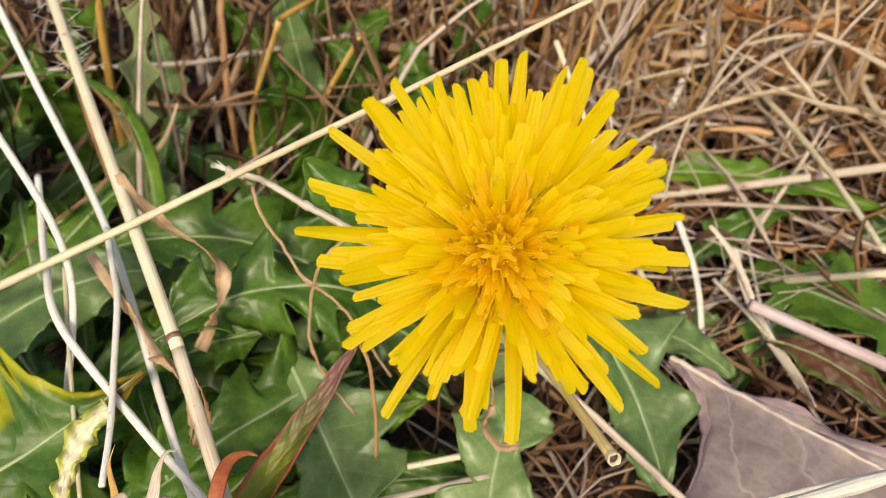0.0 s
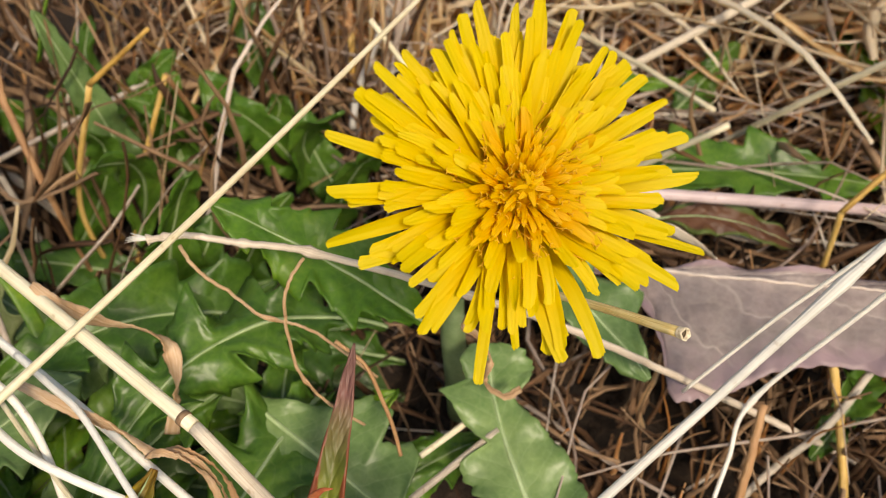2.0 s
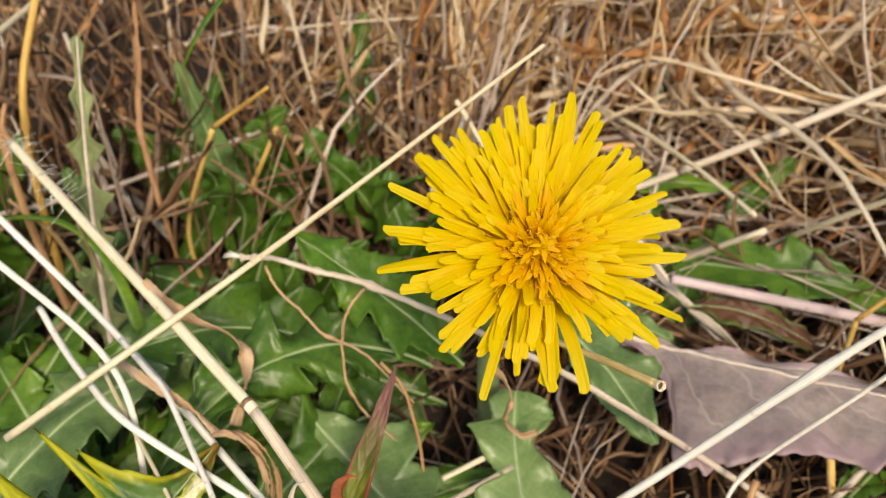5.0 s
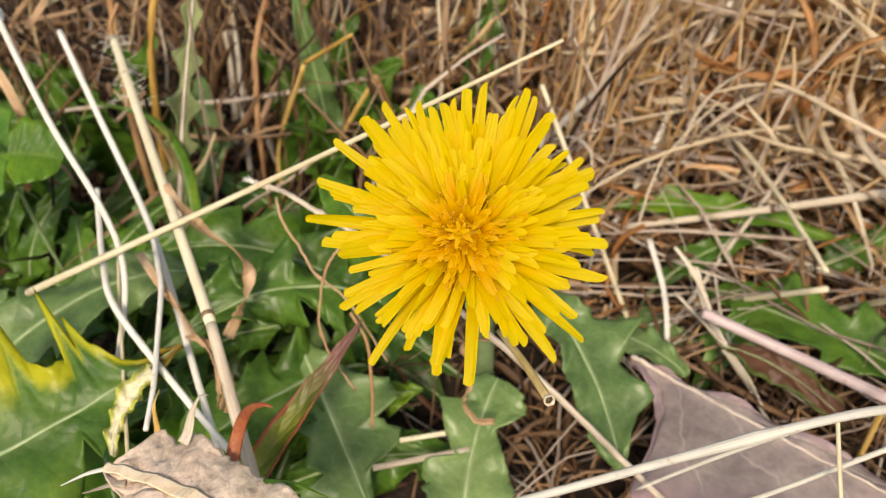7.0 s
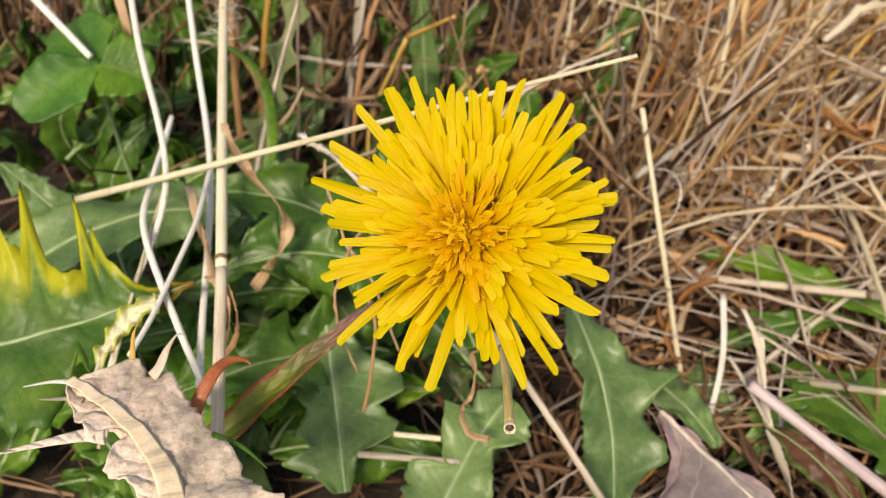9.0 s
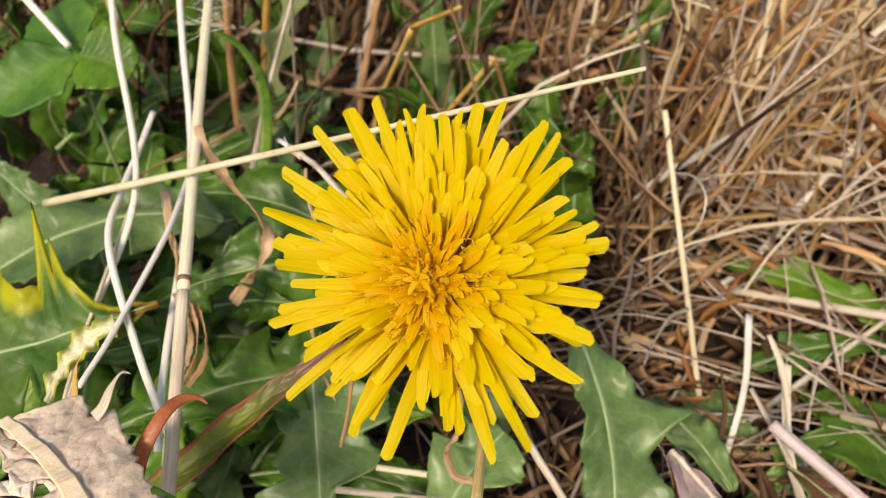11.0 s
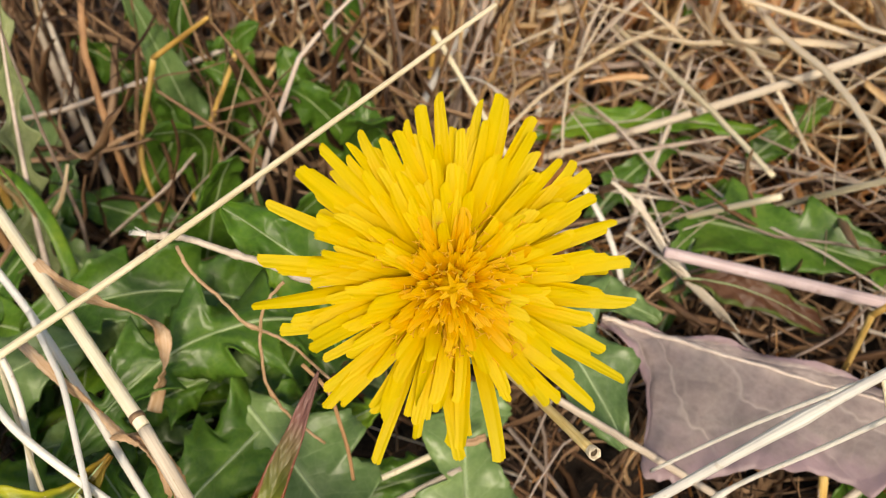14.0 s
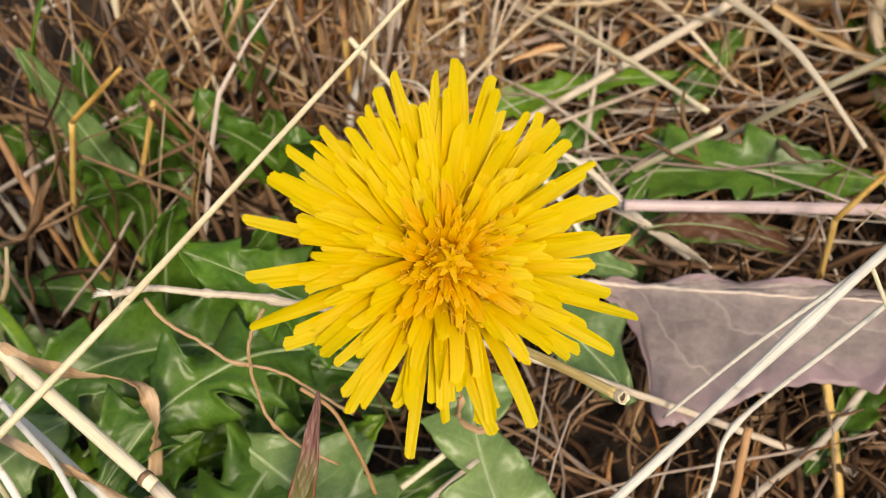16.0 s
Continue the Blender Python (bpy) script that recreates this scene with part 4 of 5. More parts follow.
# ---- curled dry blades ----
straw([(-0.0480, 0.1030, 0.0712), (-0.0461, 0.1013, 0.0684), (-0.0441, 0.1016, 0.0642), (-0.0420, 0.1013, 0.0612), (-0.0376, 0.1008, 0.0574), (-0.0353, 0.0998, 0.0530), (-0.0358, 0.0970, 0.0492), (-0.0372, 0.0950, 0.0465), (-0.0397, 0.0929, 0.0415)], 0.0008, 0.0012, CURL, "curled brown dry grass blade hanging from a straw", n=72, flat=0.16, wob=0.00006, seed=5, twist=5.2, bulge=((0.3, 0.25, 0.1), (0.65, 0.35, 0.12)), name="withered_grass")
straw([(-0.0560, 0.1010, 0.0556), (-0.0500, 0.0931, 0.0556), (-0.0449, 0.0873, 0.0549), (-0.0415, 0.0824, 0.0530)], 0.0008, 0.0010, CURL, "brown papery sheath peeling from a white straw", n=48, flat=0.3, wob=0.0001, seed=9, twist=3.0, bulge=((0.55, 0.35, 0.1),), name="withered_grass")
for k, (dx, dy, dz) in enumerate(((0.0, 0.0, 0.0), (0.0010, 0.0006, -0.0012), (-0.0008, -0.0004, 0.0010))):
    straw([(-0.0415 + dx, 0.0824 + dy, 0.0530 + dz), (-0.0390 + dx, 0.0806 + dy, 0.0545 + dz), (-0.0362 + dx, 0.0780 + dy, 0.0532 + dz), (-0.0346 + dx, 0.0745 + dy, 0.0505 + dz), (-0.0350 + dx, 0.0710 - dy, 0.0480)], 0.0006, 0.0005, CURL if k != 1 else BROWN, "crumpled end of a peeling brown sheath", n=40, flat=0.25, wob=0.00012, seed=60 + k, twist=2.5 + k, name="withered_grass")
straw([(-0.0283, 0.1026, 0.0690), (-0.0273, 0.1004, 0.0654), (-0.0243, 0.0977, 0.0618), (-0.0214, 0.0947, 0.0579), (-0.0171, 0.0926, 0.0554), (-0.0138, 0.0904, 0.0525), (-0.0080, 0.0860, 0.0440)], 0.00028, 0.00022, CURL, "thin brown side shoot drooping from the twig", n=40, name="dry_twig", category="twig", wob=0.00012, bulge=((0.55, 0.8, 0.03),))
straw([(-0.0135, 0.0917, 0.0690), (-0.0168, 0.0910, 0.0658), (-0.0186, 0.0889, 0.0616), (-0.0194, 0.0852, 0.0559), (-0.0186, 0.0833, 0.0526), (-0.0171, 0.0815, 0.0496), (-0.0130, 0.0790, 0.0440)], 0.00026, 0.00022, CURL, "thin curved shoot hanging from a twig joint", n=40, name="dry_twig", category="twig", wob=0.00010, bulge=((0.62, 0.7, 0.03),))
straw([(-0.0134, 0.0839, 0.0592), (-0.0106, 0.0811, 0.0552), (-0.0099, 0.0782, 0.0502), (-0.0096, 0.0757, 0.0455), (-0.0098, 0.0736, 0.0408)], 0.0003, 0.0003, BROWN, "fine brown thread of dry grass", n=20, name="withered_grass")
straw([(-0.1061, 0.1289, 0.0707), (-0.0898, 0.1228, 0.0633)], 0.0008, 0.0007, WHITE, "white cut straw ending above the clover", n=12)
straw([(0.0790, 0.0628, 0.0655), (0.0840, 0.0620, 0.0560), (0.0880, 0.0560, 0.0400), (0.0900, 0.0510, 0.0250)], 0.0012, 0.0014, BROWN, "brown flat blade hanging from the bent straw", n=24, flat=0.45, name="withered_grass")
straw([(0.0588, 0.0570, 0.0698), (0.0598, 0.0510, 0.0620), (0.0606, 0.0444, 0.0545), (0.0597, 0.0400, 0.0433), (0.0590, 0.0370, 0.0300)], 0.0003, 0.0004, PALE, "hair-thin straw drooping from the knot", n=30)
straw([(0.0606, 0.0444, 0.0545), (0.0603, 0.0409, 0.0504), (0.0630, 0.0384, 0.0415), (0.0650, 0.0370, 0.0300)], 0.0004, 0.0005, YELLOW, "frayed yellow-brown strand of a drooping straw", n=24, flat=0.5)
straw([(0.0840, 0.0843, 0.0050), (0.0843, 0.0843, 0.0220), (0.0839, 0.0843, 0.0368)], 0.0006, 0.0006, YELLOW, "orange-yellow stalk standing by the purple leaf", n=14)
straw([(0.0839, 0.0843, 0.0368), (0.0908, 0.0839, 0.0429), (0.0984, 0.0828, 0.0501), (0.1124, 0.0821, 0.0672)], 0.0006, 0.0005, YELLOW, "orange-yellow stalk bent over at a knee", n=14)
straw([(0.0609, 0.2483, 0.0143), (0.0700, 0.2750, 0.0500)], 0.0014, 0.0013, WHITE, "white cut straw stub in the dry field", n=12)
straw([(-0.0560, 0.1230, 0.0220), (-0.0600, 0.1430, 0.0400), (-0.0690, 0.1520, 0.0500), (-0.0860, 0.1540, 0.0540)], 0.0016, 0.0009, LIME, "lime green grass blade arching behind the straws", n=30, flat=0.25, name="grass_blade", category="grass", group="green grass blades")
leaf("thistle_leaf", (-0.0680, 0.1380, 0.0020), (-0.0640, 0.1500, 0.0400), (-0.0560, 0.1700, 0.0830), 0.0070, (0.4, -0.8, 0.6), THISTLE, "pale greyish green hairy leaf with a spiny edge", 9, 0.72, -0.6, 0.3, seed=33, rib=RIB_PINK, rib_r=0.0009, sharp=1.6, start=0.6)

straw([(-0.0960, 0.1600, 0.0690), (-0.0940, 0.1690, 0.0720), (-0.0990, 0.1760, 0.0700), (-0.1050, 0.1720, 0.0650), (-0.1030, 0.1650, 0.0620), (-0.0970, 0.1640, 0.0600)], 0.0009, 0.0006, CURL, "pale tan blade curled in a loop on a white straw", n=44, flat=0.2, twist=3.0, name="withered_grass")
straw([(-0.0940, 0.1480, 0.0780), (-0.0990, 0.1560, 0.0760), (-0.1070, 0.1590, 0.0720), (-0.1130, 0.1560, 0.0680), (-0.1180, 0.1590, 0.0650)], 0.0007, 0.0005, WHITE, "bleached papery blade curling off a straw", n=36, flat=0.2, twist=-2.5, name="withered_grass")
straw([(-0.0704, 0.1468, 0.0747), (-0.0716, 0.1500, 0.0762), (-0.0705, 0.1540, 0.0790)], 0.0007, 0.0004, BROWN, "rust-red broken tip of the thick pale straw", n=10)

# stems and curls under and beside the purple leaf
straw([(0.0489, 0.0606, 0.0300), (0.0433, 0.0554, 0.0220), (0.0378, 0.0503, 0.0120), (0.0340, 0.0470, 0.0030)], 0.0007, 0.0008, BROWN, "brown stem standing under the purple leaf", n=20, wob=0.0001)
straw([(0.0680, 0.0646, 0.0260), (0.0645, 0.0541, 0.0140), (0.0574, 0.0414, 0.0040)], 0.0008, 0.0008, YELLOW, "yellow-brown stem in the shade of the purple leaf", n=20, wob=0.0001)
straw([(0.0737, 0.0600, 0.0260), (0.0628, 0.0571, 0.0180), (0.0523, 0.0573, 0.0100), (0.0392, 0.0549, 0.0060)], 0.0007, 0.0007, GREY, "grey curved straw low in the litter", n=24)
straw([(0.0762, 0.0509, 0.0340), (0.0701, 0.0437, 0.0290), (0.0610, 0.0400, 0.0330), (0.0562, 0.0360, 0.0310), (0.0590, 0.0310, 0.0280), (0.0646, 0.0300, 0.0260)], 0.0007, 0.0011, PALE, "pale curled dry blade looping over itself", n=44, flat=0.2, twist=3.5, name="withered_grass")
straw([(0.0771, 0.0510, 0.0340), (0.0687, 0.0410, 0.0320), (0.0650, 0.0350, 0.0300), (0.0670, 0.0310, 0.0250), (0.0720, 0.0330, 0.0220)], 0.0008, 0.0012, GREY, "curled greyish blade hanging in the litter", n=40, flat=0.2, twist=-3.0, name="withered_grass")
straw([(0.0430, 0.0390, 0.0160), (0.0547, 0.0347, 0.0220), (0.0700, 0.0290, 0.0260)], 0.0009, 0.0010, PALE, "pale straw lying across the litter", n=16)
straw([(0.0486, 0.0574, 0.0060), (0.0487, 0.0431, 0.0120), (0.0490, 0.0350, 0.0140)], 0.0008, 0.0008, BROWN, "brown straw on the soil", n=14)
# stalks behind the leaves
straw([(-0.0720, 0.2290, 0.0300), (-0.0708, 0.2226, 0.0181), (-0.0650, 0.1951, 0.0063)], 0.0011, 0.0012, GREY, "grey withered stalk behind the leaves", n=16)
straw([(-0.0740, 0.2330, 0.0260), (-0.0691, 0.2236, 0.0159), (-0.0530, 0.1943, 0.0052)], 0.0011, 0.0012, GREY, "grey withered stalk crossing another", n=16)
straw([(-0.0950, 0.1700, 0.0700), (-0.0838, 0.1973, 0.0690), (-0.0600, 0.2600, 0.0620), (-0.0400, 0.3200, 0.0560)], 0.0009, 0.0007, PALE, "long pale straw across the far grass", n=20)
straw([(-0.0800, 0.1700, 0.0000), (-0.0740, 0.1764, 0.0600), (-0.0640, 0.1960, 0.0850)], 0.0010, 0.0009, YELLOW, "orange-yellow stalk at the edge of the grass", n=16)
straw([(-0.0450, 0.1950, 0.0764), (-0.0482, 0.1900, 0.0608), (-0.0510, 0.1823, 0.0483), (-0.0500, 0.1700, 0.0274), (-0.0490, 0.1650, 0.0000)], 0.0007, 0.0009, BROWN, "thick rust-brown withered stem", n=30, flat=0.5, wob=0.0002)
straw([(-0.0421, 0.1956, 0.0480), (-0.0346, 0.1972, 0.0619), (-0.0238, 0.2020, 0.0714), (-0.0100, 0.2080, 0.0760)], 0.0022, 0.0008, LIME, "bright green grass blade in the dry field", n=24, flat=0.2, name="grass_blade", category="grass", group="green grass blades")
straw([(0.0759, 0.1952, 0.0223), (0.0800, 0.1560, 0.0310), (0.0838, 0.1218, 0.0347)], 0.0008, 0.0006, PALE, "thin pale straw lying across the thicker stalks", n=20, wob=0.0001)
straw([(-0.1010, 0.1480, 0.0700), (-0.0960, 0.1440, 0.0630), (-0.0930, 0.1400, 0.0500), (-0.0960, 0.1370, 0.0420), (-0.0990, 0.1400, 0.0380)], 0.0012, 0.0010, CURL, "curled golden brown dry blade", n=36, flat=0.2, twist=4.0, name="withered_grass")
straw([(-0.0740, 0.1520, 0.0000), (-0.0760, 0.1560, 0.0450), (-0.0730, 0.1580, 0.0850)], 0.0010, 0.0008, BROWN, "rust-red dry stalk behind the thick straw", n=16, wob=0.0001)

straw([(0.0267, 0.1741, 0.0300), (0.0311, 0.1673, 0.0360), (0.0343, 0.1580, 0.0400), (0.0352, 0.1539, 0.0380), (0.0345, 0.1543, 0.0320), (0.0312, 0.1553, 0.0260)], 0.0002, 0.00018, WHITE, "white hair-thin straw curled in an arc", n=40)

straw([(0.0200, 0.1780, 0.0150), (0.0250, 0.1850, 0.0200), (0.0385, 0.2000, 0.0255), (0.0520, 0.2150, 0.0300)], 0.0009, 0.0011, SILVER, "thick greyish straw leaning in the tangle, cut at its end", n=20)
straw([(0.0440, 0.1700, 0.0010), (0.0510, 0.1790, 0.0050), (0.0600, 0.1950, 0.0180), (0.0680, 0.2080, 0.0280), (0.0800, 0.2290, 0.0360), (0.0920, 0.2500, 0.0440), (0.1010, 0.2660, 0.0500)], 0.0008, 0.0010, WHITE, "long bleached straw slanting up out of the tangle", n=40, bulge=((0.45, 0.4, 0.02),))
straw([(0.0680, 0.2060, 0.0290), (0.0760, 0.1860, 0.0230), (0.0850, 0.1650, 0.0170), (0.0890, 0.1560, 0.0110)], 0.0006, 0.0005, GREY, "thin greyish straw drooping from a knot in the tangle", n=24, wob=0.0001)
straw([(0.0300, 0.2000, 0.0270), (0.0370, 0.2170, 0.0360), (0.0450, 0.2350, 0.0460), (0.0520, 0.2500, 0.0560)], 0.0009, 0.0008, BROWN, "brown stalk with a golden foot leaning in the field", n=20)
straw([(0.0240, 0.1900, 0.0020), (0.0300, 0.2000, 0.0270)], 0.0010, 0.0009, YELLOW, "golden foot of a brown stalk", n=10)
straw([(-0.0580, 0.1800, 0.0010), (-0.0600, 0.1900, 0.0160), (-0.0660, 0.2200, 0.0400), (-0.0690, 0.2350, 0.0520)], 0.0009, 0.0006, GREY, "pale grey hairy stalk behind the dark leaves", n=24, wob=0.00015)

# tall straws leaning in the field, each one on its own
rg = random.Random(123)
tones = ((PALE, "pale"), (YELLOW, "orange-yellow"), (SILVER, "silvery grey"), (PALE, "pale"), (YELLOW, "yellow"), (GREY, "greyish"), (WHITE, "bleached"))
for k in range(34):
    tone, word = tones[k % len(tones)]
    x, y = rg.uniform(0.02, 0.26), rg.uniform(0.185, 0.33)
    lean, ln = Vector((rg.gauss(0.15, 0.45), rg.gauss(0.1, 0.3), 1)).normalized(), rg.uniform(0.05, 0.095)
    bow = Vector((rg.gauss(0, 0.006), rg.gauss(0, 0.006), 0))
    foot = Vector((x, y, 0.0))
    straw([foot, foot + lean * ln * 0.5 + bow, foot + lean * ln], rg.uniform(0.0006, 0.0010), rg.uniform(0.0004, 0.0008), tone, word + " dry straw leaning in the sunlit field", n=14, group="straws leaning in the field", joints=(rg.uniform(0.4, 0.7),) if k % 3 == 0 else ())


def adopt(child_label, parent_label, name):
    """Hangs the meshes of one stalk under the stalk that it grows from or is broken off."""
    found = {o["label"]: o for o in bpy.data.objects if o.parent is None and "label" in o}
    child, parent = found[child_label], found[parent_label]
    for k, o in enumerate(list(child.children)):
        o.parent = parent
        o.location = child.location - parent.location
        o.name = name if k == 0 else o.name
        if k == 0:
            tagged(o, child_label)
    bpy.data.objects.remove(child)


adopt("greyish lower length of straw below a dark joint", "thick pale yellow straw over green leaves, dark joint at its end", "lower_stalk")
adopt("snapped-over top of a yellow stalk", "yellow broken stalk behind the leaves", "snapped_top")
adopt("brown bent straw hanging from a yellow stalk", "yellow stalk broken at the top", "hanging_top")
adopt("thin brown side shoot drooping from the twig", "brownish dry twig with swollen joints passing under the flower", "side_shoot")
adopt("thin curved shoot hanging from a twig joint", "brownish dry twig with swollen joints passing under the flower", "side_shoot")
adopt("small brown curled ribbon hanging under the flower", "brownish dry twig with swollen joints passing under the flower", "curled_bark")
silvery = "stiff silvery straw slanting past the withered purple leaf"
adopt("thin straw branching off a knot", silvery, "branch")
adopt("hair-thin straw drooping from the knot", silvery, "branch")
adopt("frayed yellow-brown strand of a drooping straw", silvery, "strand")
adopt("brown flat blade hanging from the bent straw", silvery, "blade")
adopt("rust-red broken tip of the thick pale straw", "thick pale yellow straw over green leaves, dark joint at its end", "broken_tip")
adopt("golden foot of a brown stalk", "brown stalk with a golden foot leaning in the field", "lower_stalk")
adopt("orange-yellow stalk bent over at a knee", "orange-yellow stalk standing by the purple leaf", "bent_top")

# the three leaflets of the clover belong to one plant
clover = empty("clover", (-0.0908, 0.1244, 0.0), "three-parted green clover leaf on a thin stalk among straws", "clover")
for o in [o for o in bpy.data.objects if o.name.startswith("clover_leaflet")]:
    for q in list(o.children):
        q.parent, q.location, q.name = clover, o.location - clover.location, "leaflet"
    bpy.data.objects.remove(o)
part("stalk", tube_mesh("stalk", [(0.004, 0.004, 0.0), (0.001, 0.002, 0.03), (0, 0, 0.060)], 0.0005, 0.0004, STEM, 12, 8), clover)
# frayed pale end of the twig
twig = next(o for o in bpy.data.objects if o.parent is None and o.get("label", "").startswith("brownish dry twig"))
rg = random.Random(78)
for k in range(7):
    out = Vector((-0.0030, 0.0014, 0.0006)) * rg.uniform(0.5, 1.0) + Vector((rg.gauss(0, 0.0005), rg.gauss(0, 0.0005), rg.gauss(0, 0.0005)))
    part("frayed_fibre", tube_mesh("frayed_fibre", [(0.0006, -0.0002, 0), out * 0.5 + Vector((0, 0, 0.0002)), out], 0.00028, 0.00008, WHITE, 6, 6, 0.4), twig, "pale frayed fibre")
# fluff at the broken end of the thick straw
fluffy = bpy.data.objects["dry_straw.001"]
rg = random.Random(77)
v, f, u = [], [], []
axis = Vector((0.0359, -0.0716, -0.0092)).normalized()
for k in range(70):
    at = axis * (0.024 * rg.random() ** 1.3)
    d = Vector((rg.uniform(-1, 1), rg.uniform(-1, 1), rg.uniform(-1, 1)))
    d = (d - axis * d.dot(axis)).normalized()
    sweep(v, f, u, spline([at + d * 0.0008, at + d * 0.002 + axis * 0.0004, at + d * rg.uniform(0.0025, 0.0056) + axis * rg.uniform(0.0005, 0.0022)], 4), lambda s: 0.00007 * (1 - 0.6 * s), 4)
tagged(part("hairs", mesh_of("hairs", v, f, u, WHITE), fluffy), "fine white hairs near the broken end", kind="stuff")

# ---- the dry field ----


def field(name, mat, count, label, area, tall, thick, lean, seed, lift=0.0, lie=False, low=0.0):
    """Many bent and kinked dry stalks in one object; lie: fallen ones."""
    rg = random.Random(seed)
    v, f, u = [], [], []
    x0, x1, y0, y1 = area
    for _ in range(count):
        x, y = rg.uniform(x0, x1), rg.uniform(y0, y1)
        ln = rg.uniform(*tall)
        w = rg.uniform(0, 6.2832)
        if lie:
            d = Vector((math.cos(w), math.sin(w), rg.uniform(-0.1, 0.25))).normalized()
        else:
            tilt = abs(rg.gauss(0, lean))
            d = Vector((math.cos(w) * tilt + 0.12, math.sin(w) * tilt, 1)).normalized()
        base = Vector((x, y, low + lift * rg.random()))
        knee = rg.uniform(0.35, 0.7)
        p1 = base + d * ln * knee * 0.5 + Vector((rg.gauss(0, 0.03), rg.gauss(0, 0.03), 0)) * ln
        p2 = base + d * ln * knee
        bent = 0.7 if rg.random() < 0.14 else 0.13
        d2 = (d + Vector((rg.gauss(0, bent), rg.gauss(0, bent), rg.gauss(-0.1, bent * 0.7)))).normalized()
        p3 = p2 + d2 * ln * (1 - knee) * 0.55
        p4 = p3 + (d2 + Vector((rg.gauss(0, 0.2), rg.gauss(0, 0.2), rg.gauss(-0.08, 0.2)))).normalized() * ln * (1 - knee) * 0.5
        pts = [base, p1, p2, p3, p4]
        if not lie and min(p.y for p in pts) < y0 - 0.01:
            for p in pts:
                p.y = 2 * y - p.y
        for p in pts:
            p.z = max(p.z, 0.001)
        r = thick[0] + (thick[1] - thick[0]) * rg.random() ** 1.3
        flat = rg.choice((1.0, 0.7, 0.4)) if r < 0.0008 else rg.choice((0.2, 0.35, 0.7))
        sweep(v, f, u, spline(pts, 8), lambda s: r * (1 - 0.6 * s * s), 5, flat, rg.random() * 3, False, rg.gauss(0, 1.2))
    return tagged(new(name, mesh_of(name, v, f, u, mat)), label, "dry grass", kind="stuff")


def curls(name, mat, count, label, area, size, width, seed, lift=(0.0, 0.03), wander=0.5, category="dry grass"):
    """Withered blades, each a thin ribbon that wanders, twists and curls, in one object."""
    rg = random.Random(seed)
    v, f, u = [], [], []
    x0, x1, y0, y1 = area
    for _ in range(count):
        p = Vector((rg.uniform(x0, x1), rg.uniform(y0, y1), rg.uniform(*lift)))
        d = Vector((rg.gauss(0, 1), rg.gauss(0, 1), rg.gauss(0.2, 0.7))).normalized()
        n, ln, wd = 8, rg.uniform(*size), rg.uniform(*width)
        turn = Vector((rg.gauss(0, wander), rg.gauss(0, wander), rg.gauss(-0.1, wander))) * 0.45
        line = [p.copy()]
        for _k in range(n):
            d = (d + turn + Vector((rg.gauss(0, 0.16), rg.gauss(0, 0.16), rg.gauss(0, 0.16)))).normalized()
            p = p + d * (ln / n)
            p.z = max(p.z, 0.001)
            line.append(p.copy())
        sweep(v, f, u, line, lambda s: wd * (0.45 + 0.55 * math.sin(2.6 * s + 0.3)), 4, rg.uniform(0.1, 0.3), rg.random() * 3, False, rg.gauss(0, 3.0))
    return tagged(new(name, mesh_of(name, v, f, u, mat)), label, category, kind="stuff")


FAR = (-0.02, 0.46, 0.20, 0.60)
WEST = (-0.42, -0.02, 0.21, 0.60)
MID = (0.02, 0.30, 0.172, 0.26)
EAST = (0.14, 0.42, 0.05, 0.22)
LEFT = (-0.24, 0.03, 0.150, 0.26)
# the matted top of the grass, lying in the sun
for area, tops, seed, more in (((0.085, 0.30, 0.175, 0.34), (0.012, 0.050), 310, 1.3), ((0.135, 0.32, 0.05, 0.175), (0.008, 0.038), 320, 1.8)):
    curls("mat_pale", FIELD_PALE, int(420 * more), "bleached blades matted on top of the sunlit dry grass", area, (0.02, 0.055), (0.0007, 0.0019), seed, tops, 0.3)
    curls("mat_gold", FIELD_GOLD, int(420 * more), "golden blades matted on top of the sunlit dry grass", area, (0.02, 0.055), (0.0007, 0.0021), seed + 1, tops, 0.3)
    curls("mat_amber", FIELD_AMBER, 320, "orange-brown blades matted on top of the sunlit dry grass", area, (0.02, 0.05), (0.0007, 0.0024), seed + 2, tops, 0.35)
    field("mat_straws", FIELD_PALE, 130, "bleached straws lying on top of the sunlit dry grass", area, (0.05, 0.11), (0.0005, 0.0013), 1, seed + 3, 0.045, True, 0.015)
# standing stems, tallest far off
field("dry_grass_gold", FIELD_GOLD, 230, "golden dry grass stems standing behind the flower", FAR, (0.055, 0.125), (0.0004, 0.0013), 0.30, 1)
field("dry_grass_amber", FIELD_AMBER, 250, "orange-brown dry grass stems standing in the field", FAR, (0.04, 0.09), (0.0004, 0.0012), 0.34, 2)
field("dry_grass_grey", FIELD_GREY, 130, "greyish mauve dry grass stems in the field", FAR, (0.05, 0.115), (0.0004, 0.0012), 0.42, 3)
field("dry_grass_pale", FIELD_PALE, 240, "bleached straws leaning in the field", FAR, (0.055, 0.12), (0.0004, 0.0012), 0.7, 4)
field("dry_grass_rust", FIELD_RUST_SHADE, 60, "rust-brown dry stems low in the field", FAR, (0.03, 0.07), (0.0004, 0.0014), 0.6, 5)
curls("withered_blades_amber", FIELD_AMBER, 700, "orange-brown withered blades curled between the stems", FAR, (0.015, 0.045), (0.0006, 0.0021), 31, (0.005, 0.06))
curls("withered_blades_gold", FIELD_GOLD, 500, "golden withered blades curled between the stems", FAR, (0.015, 0.05), (0.0005, 0.0017), 32, (0.01, 0.07))
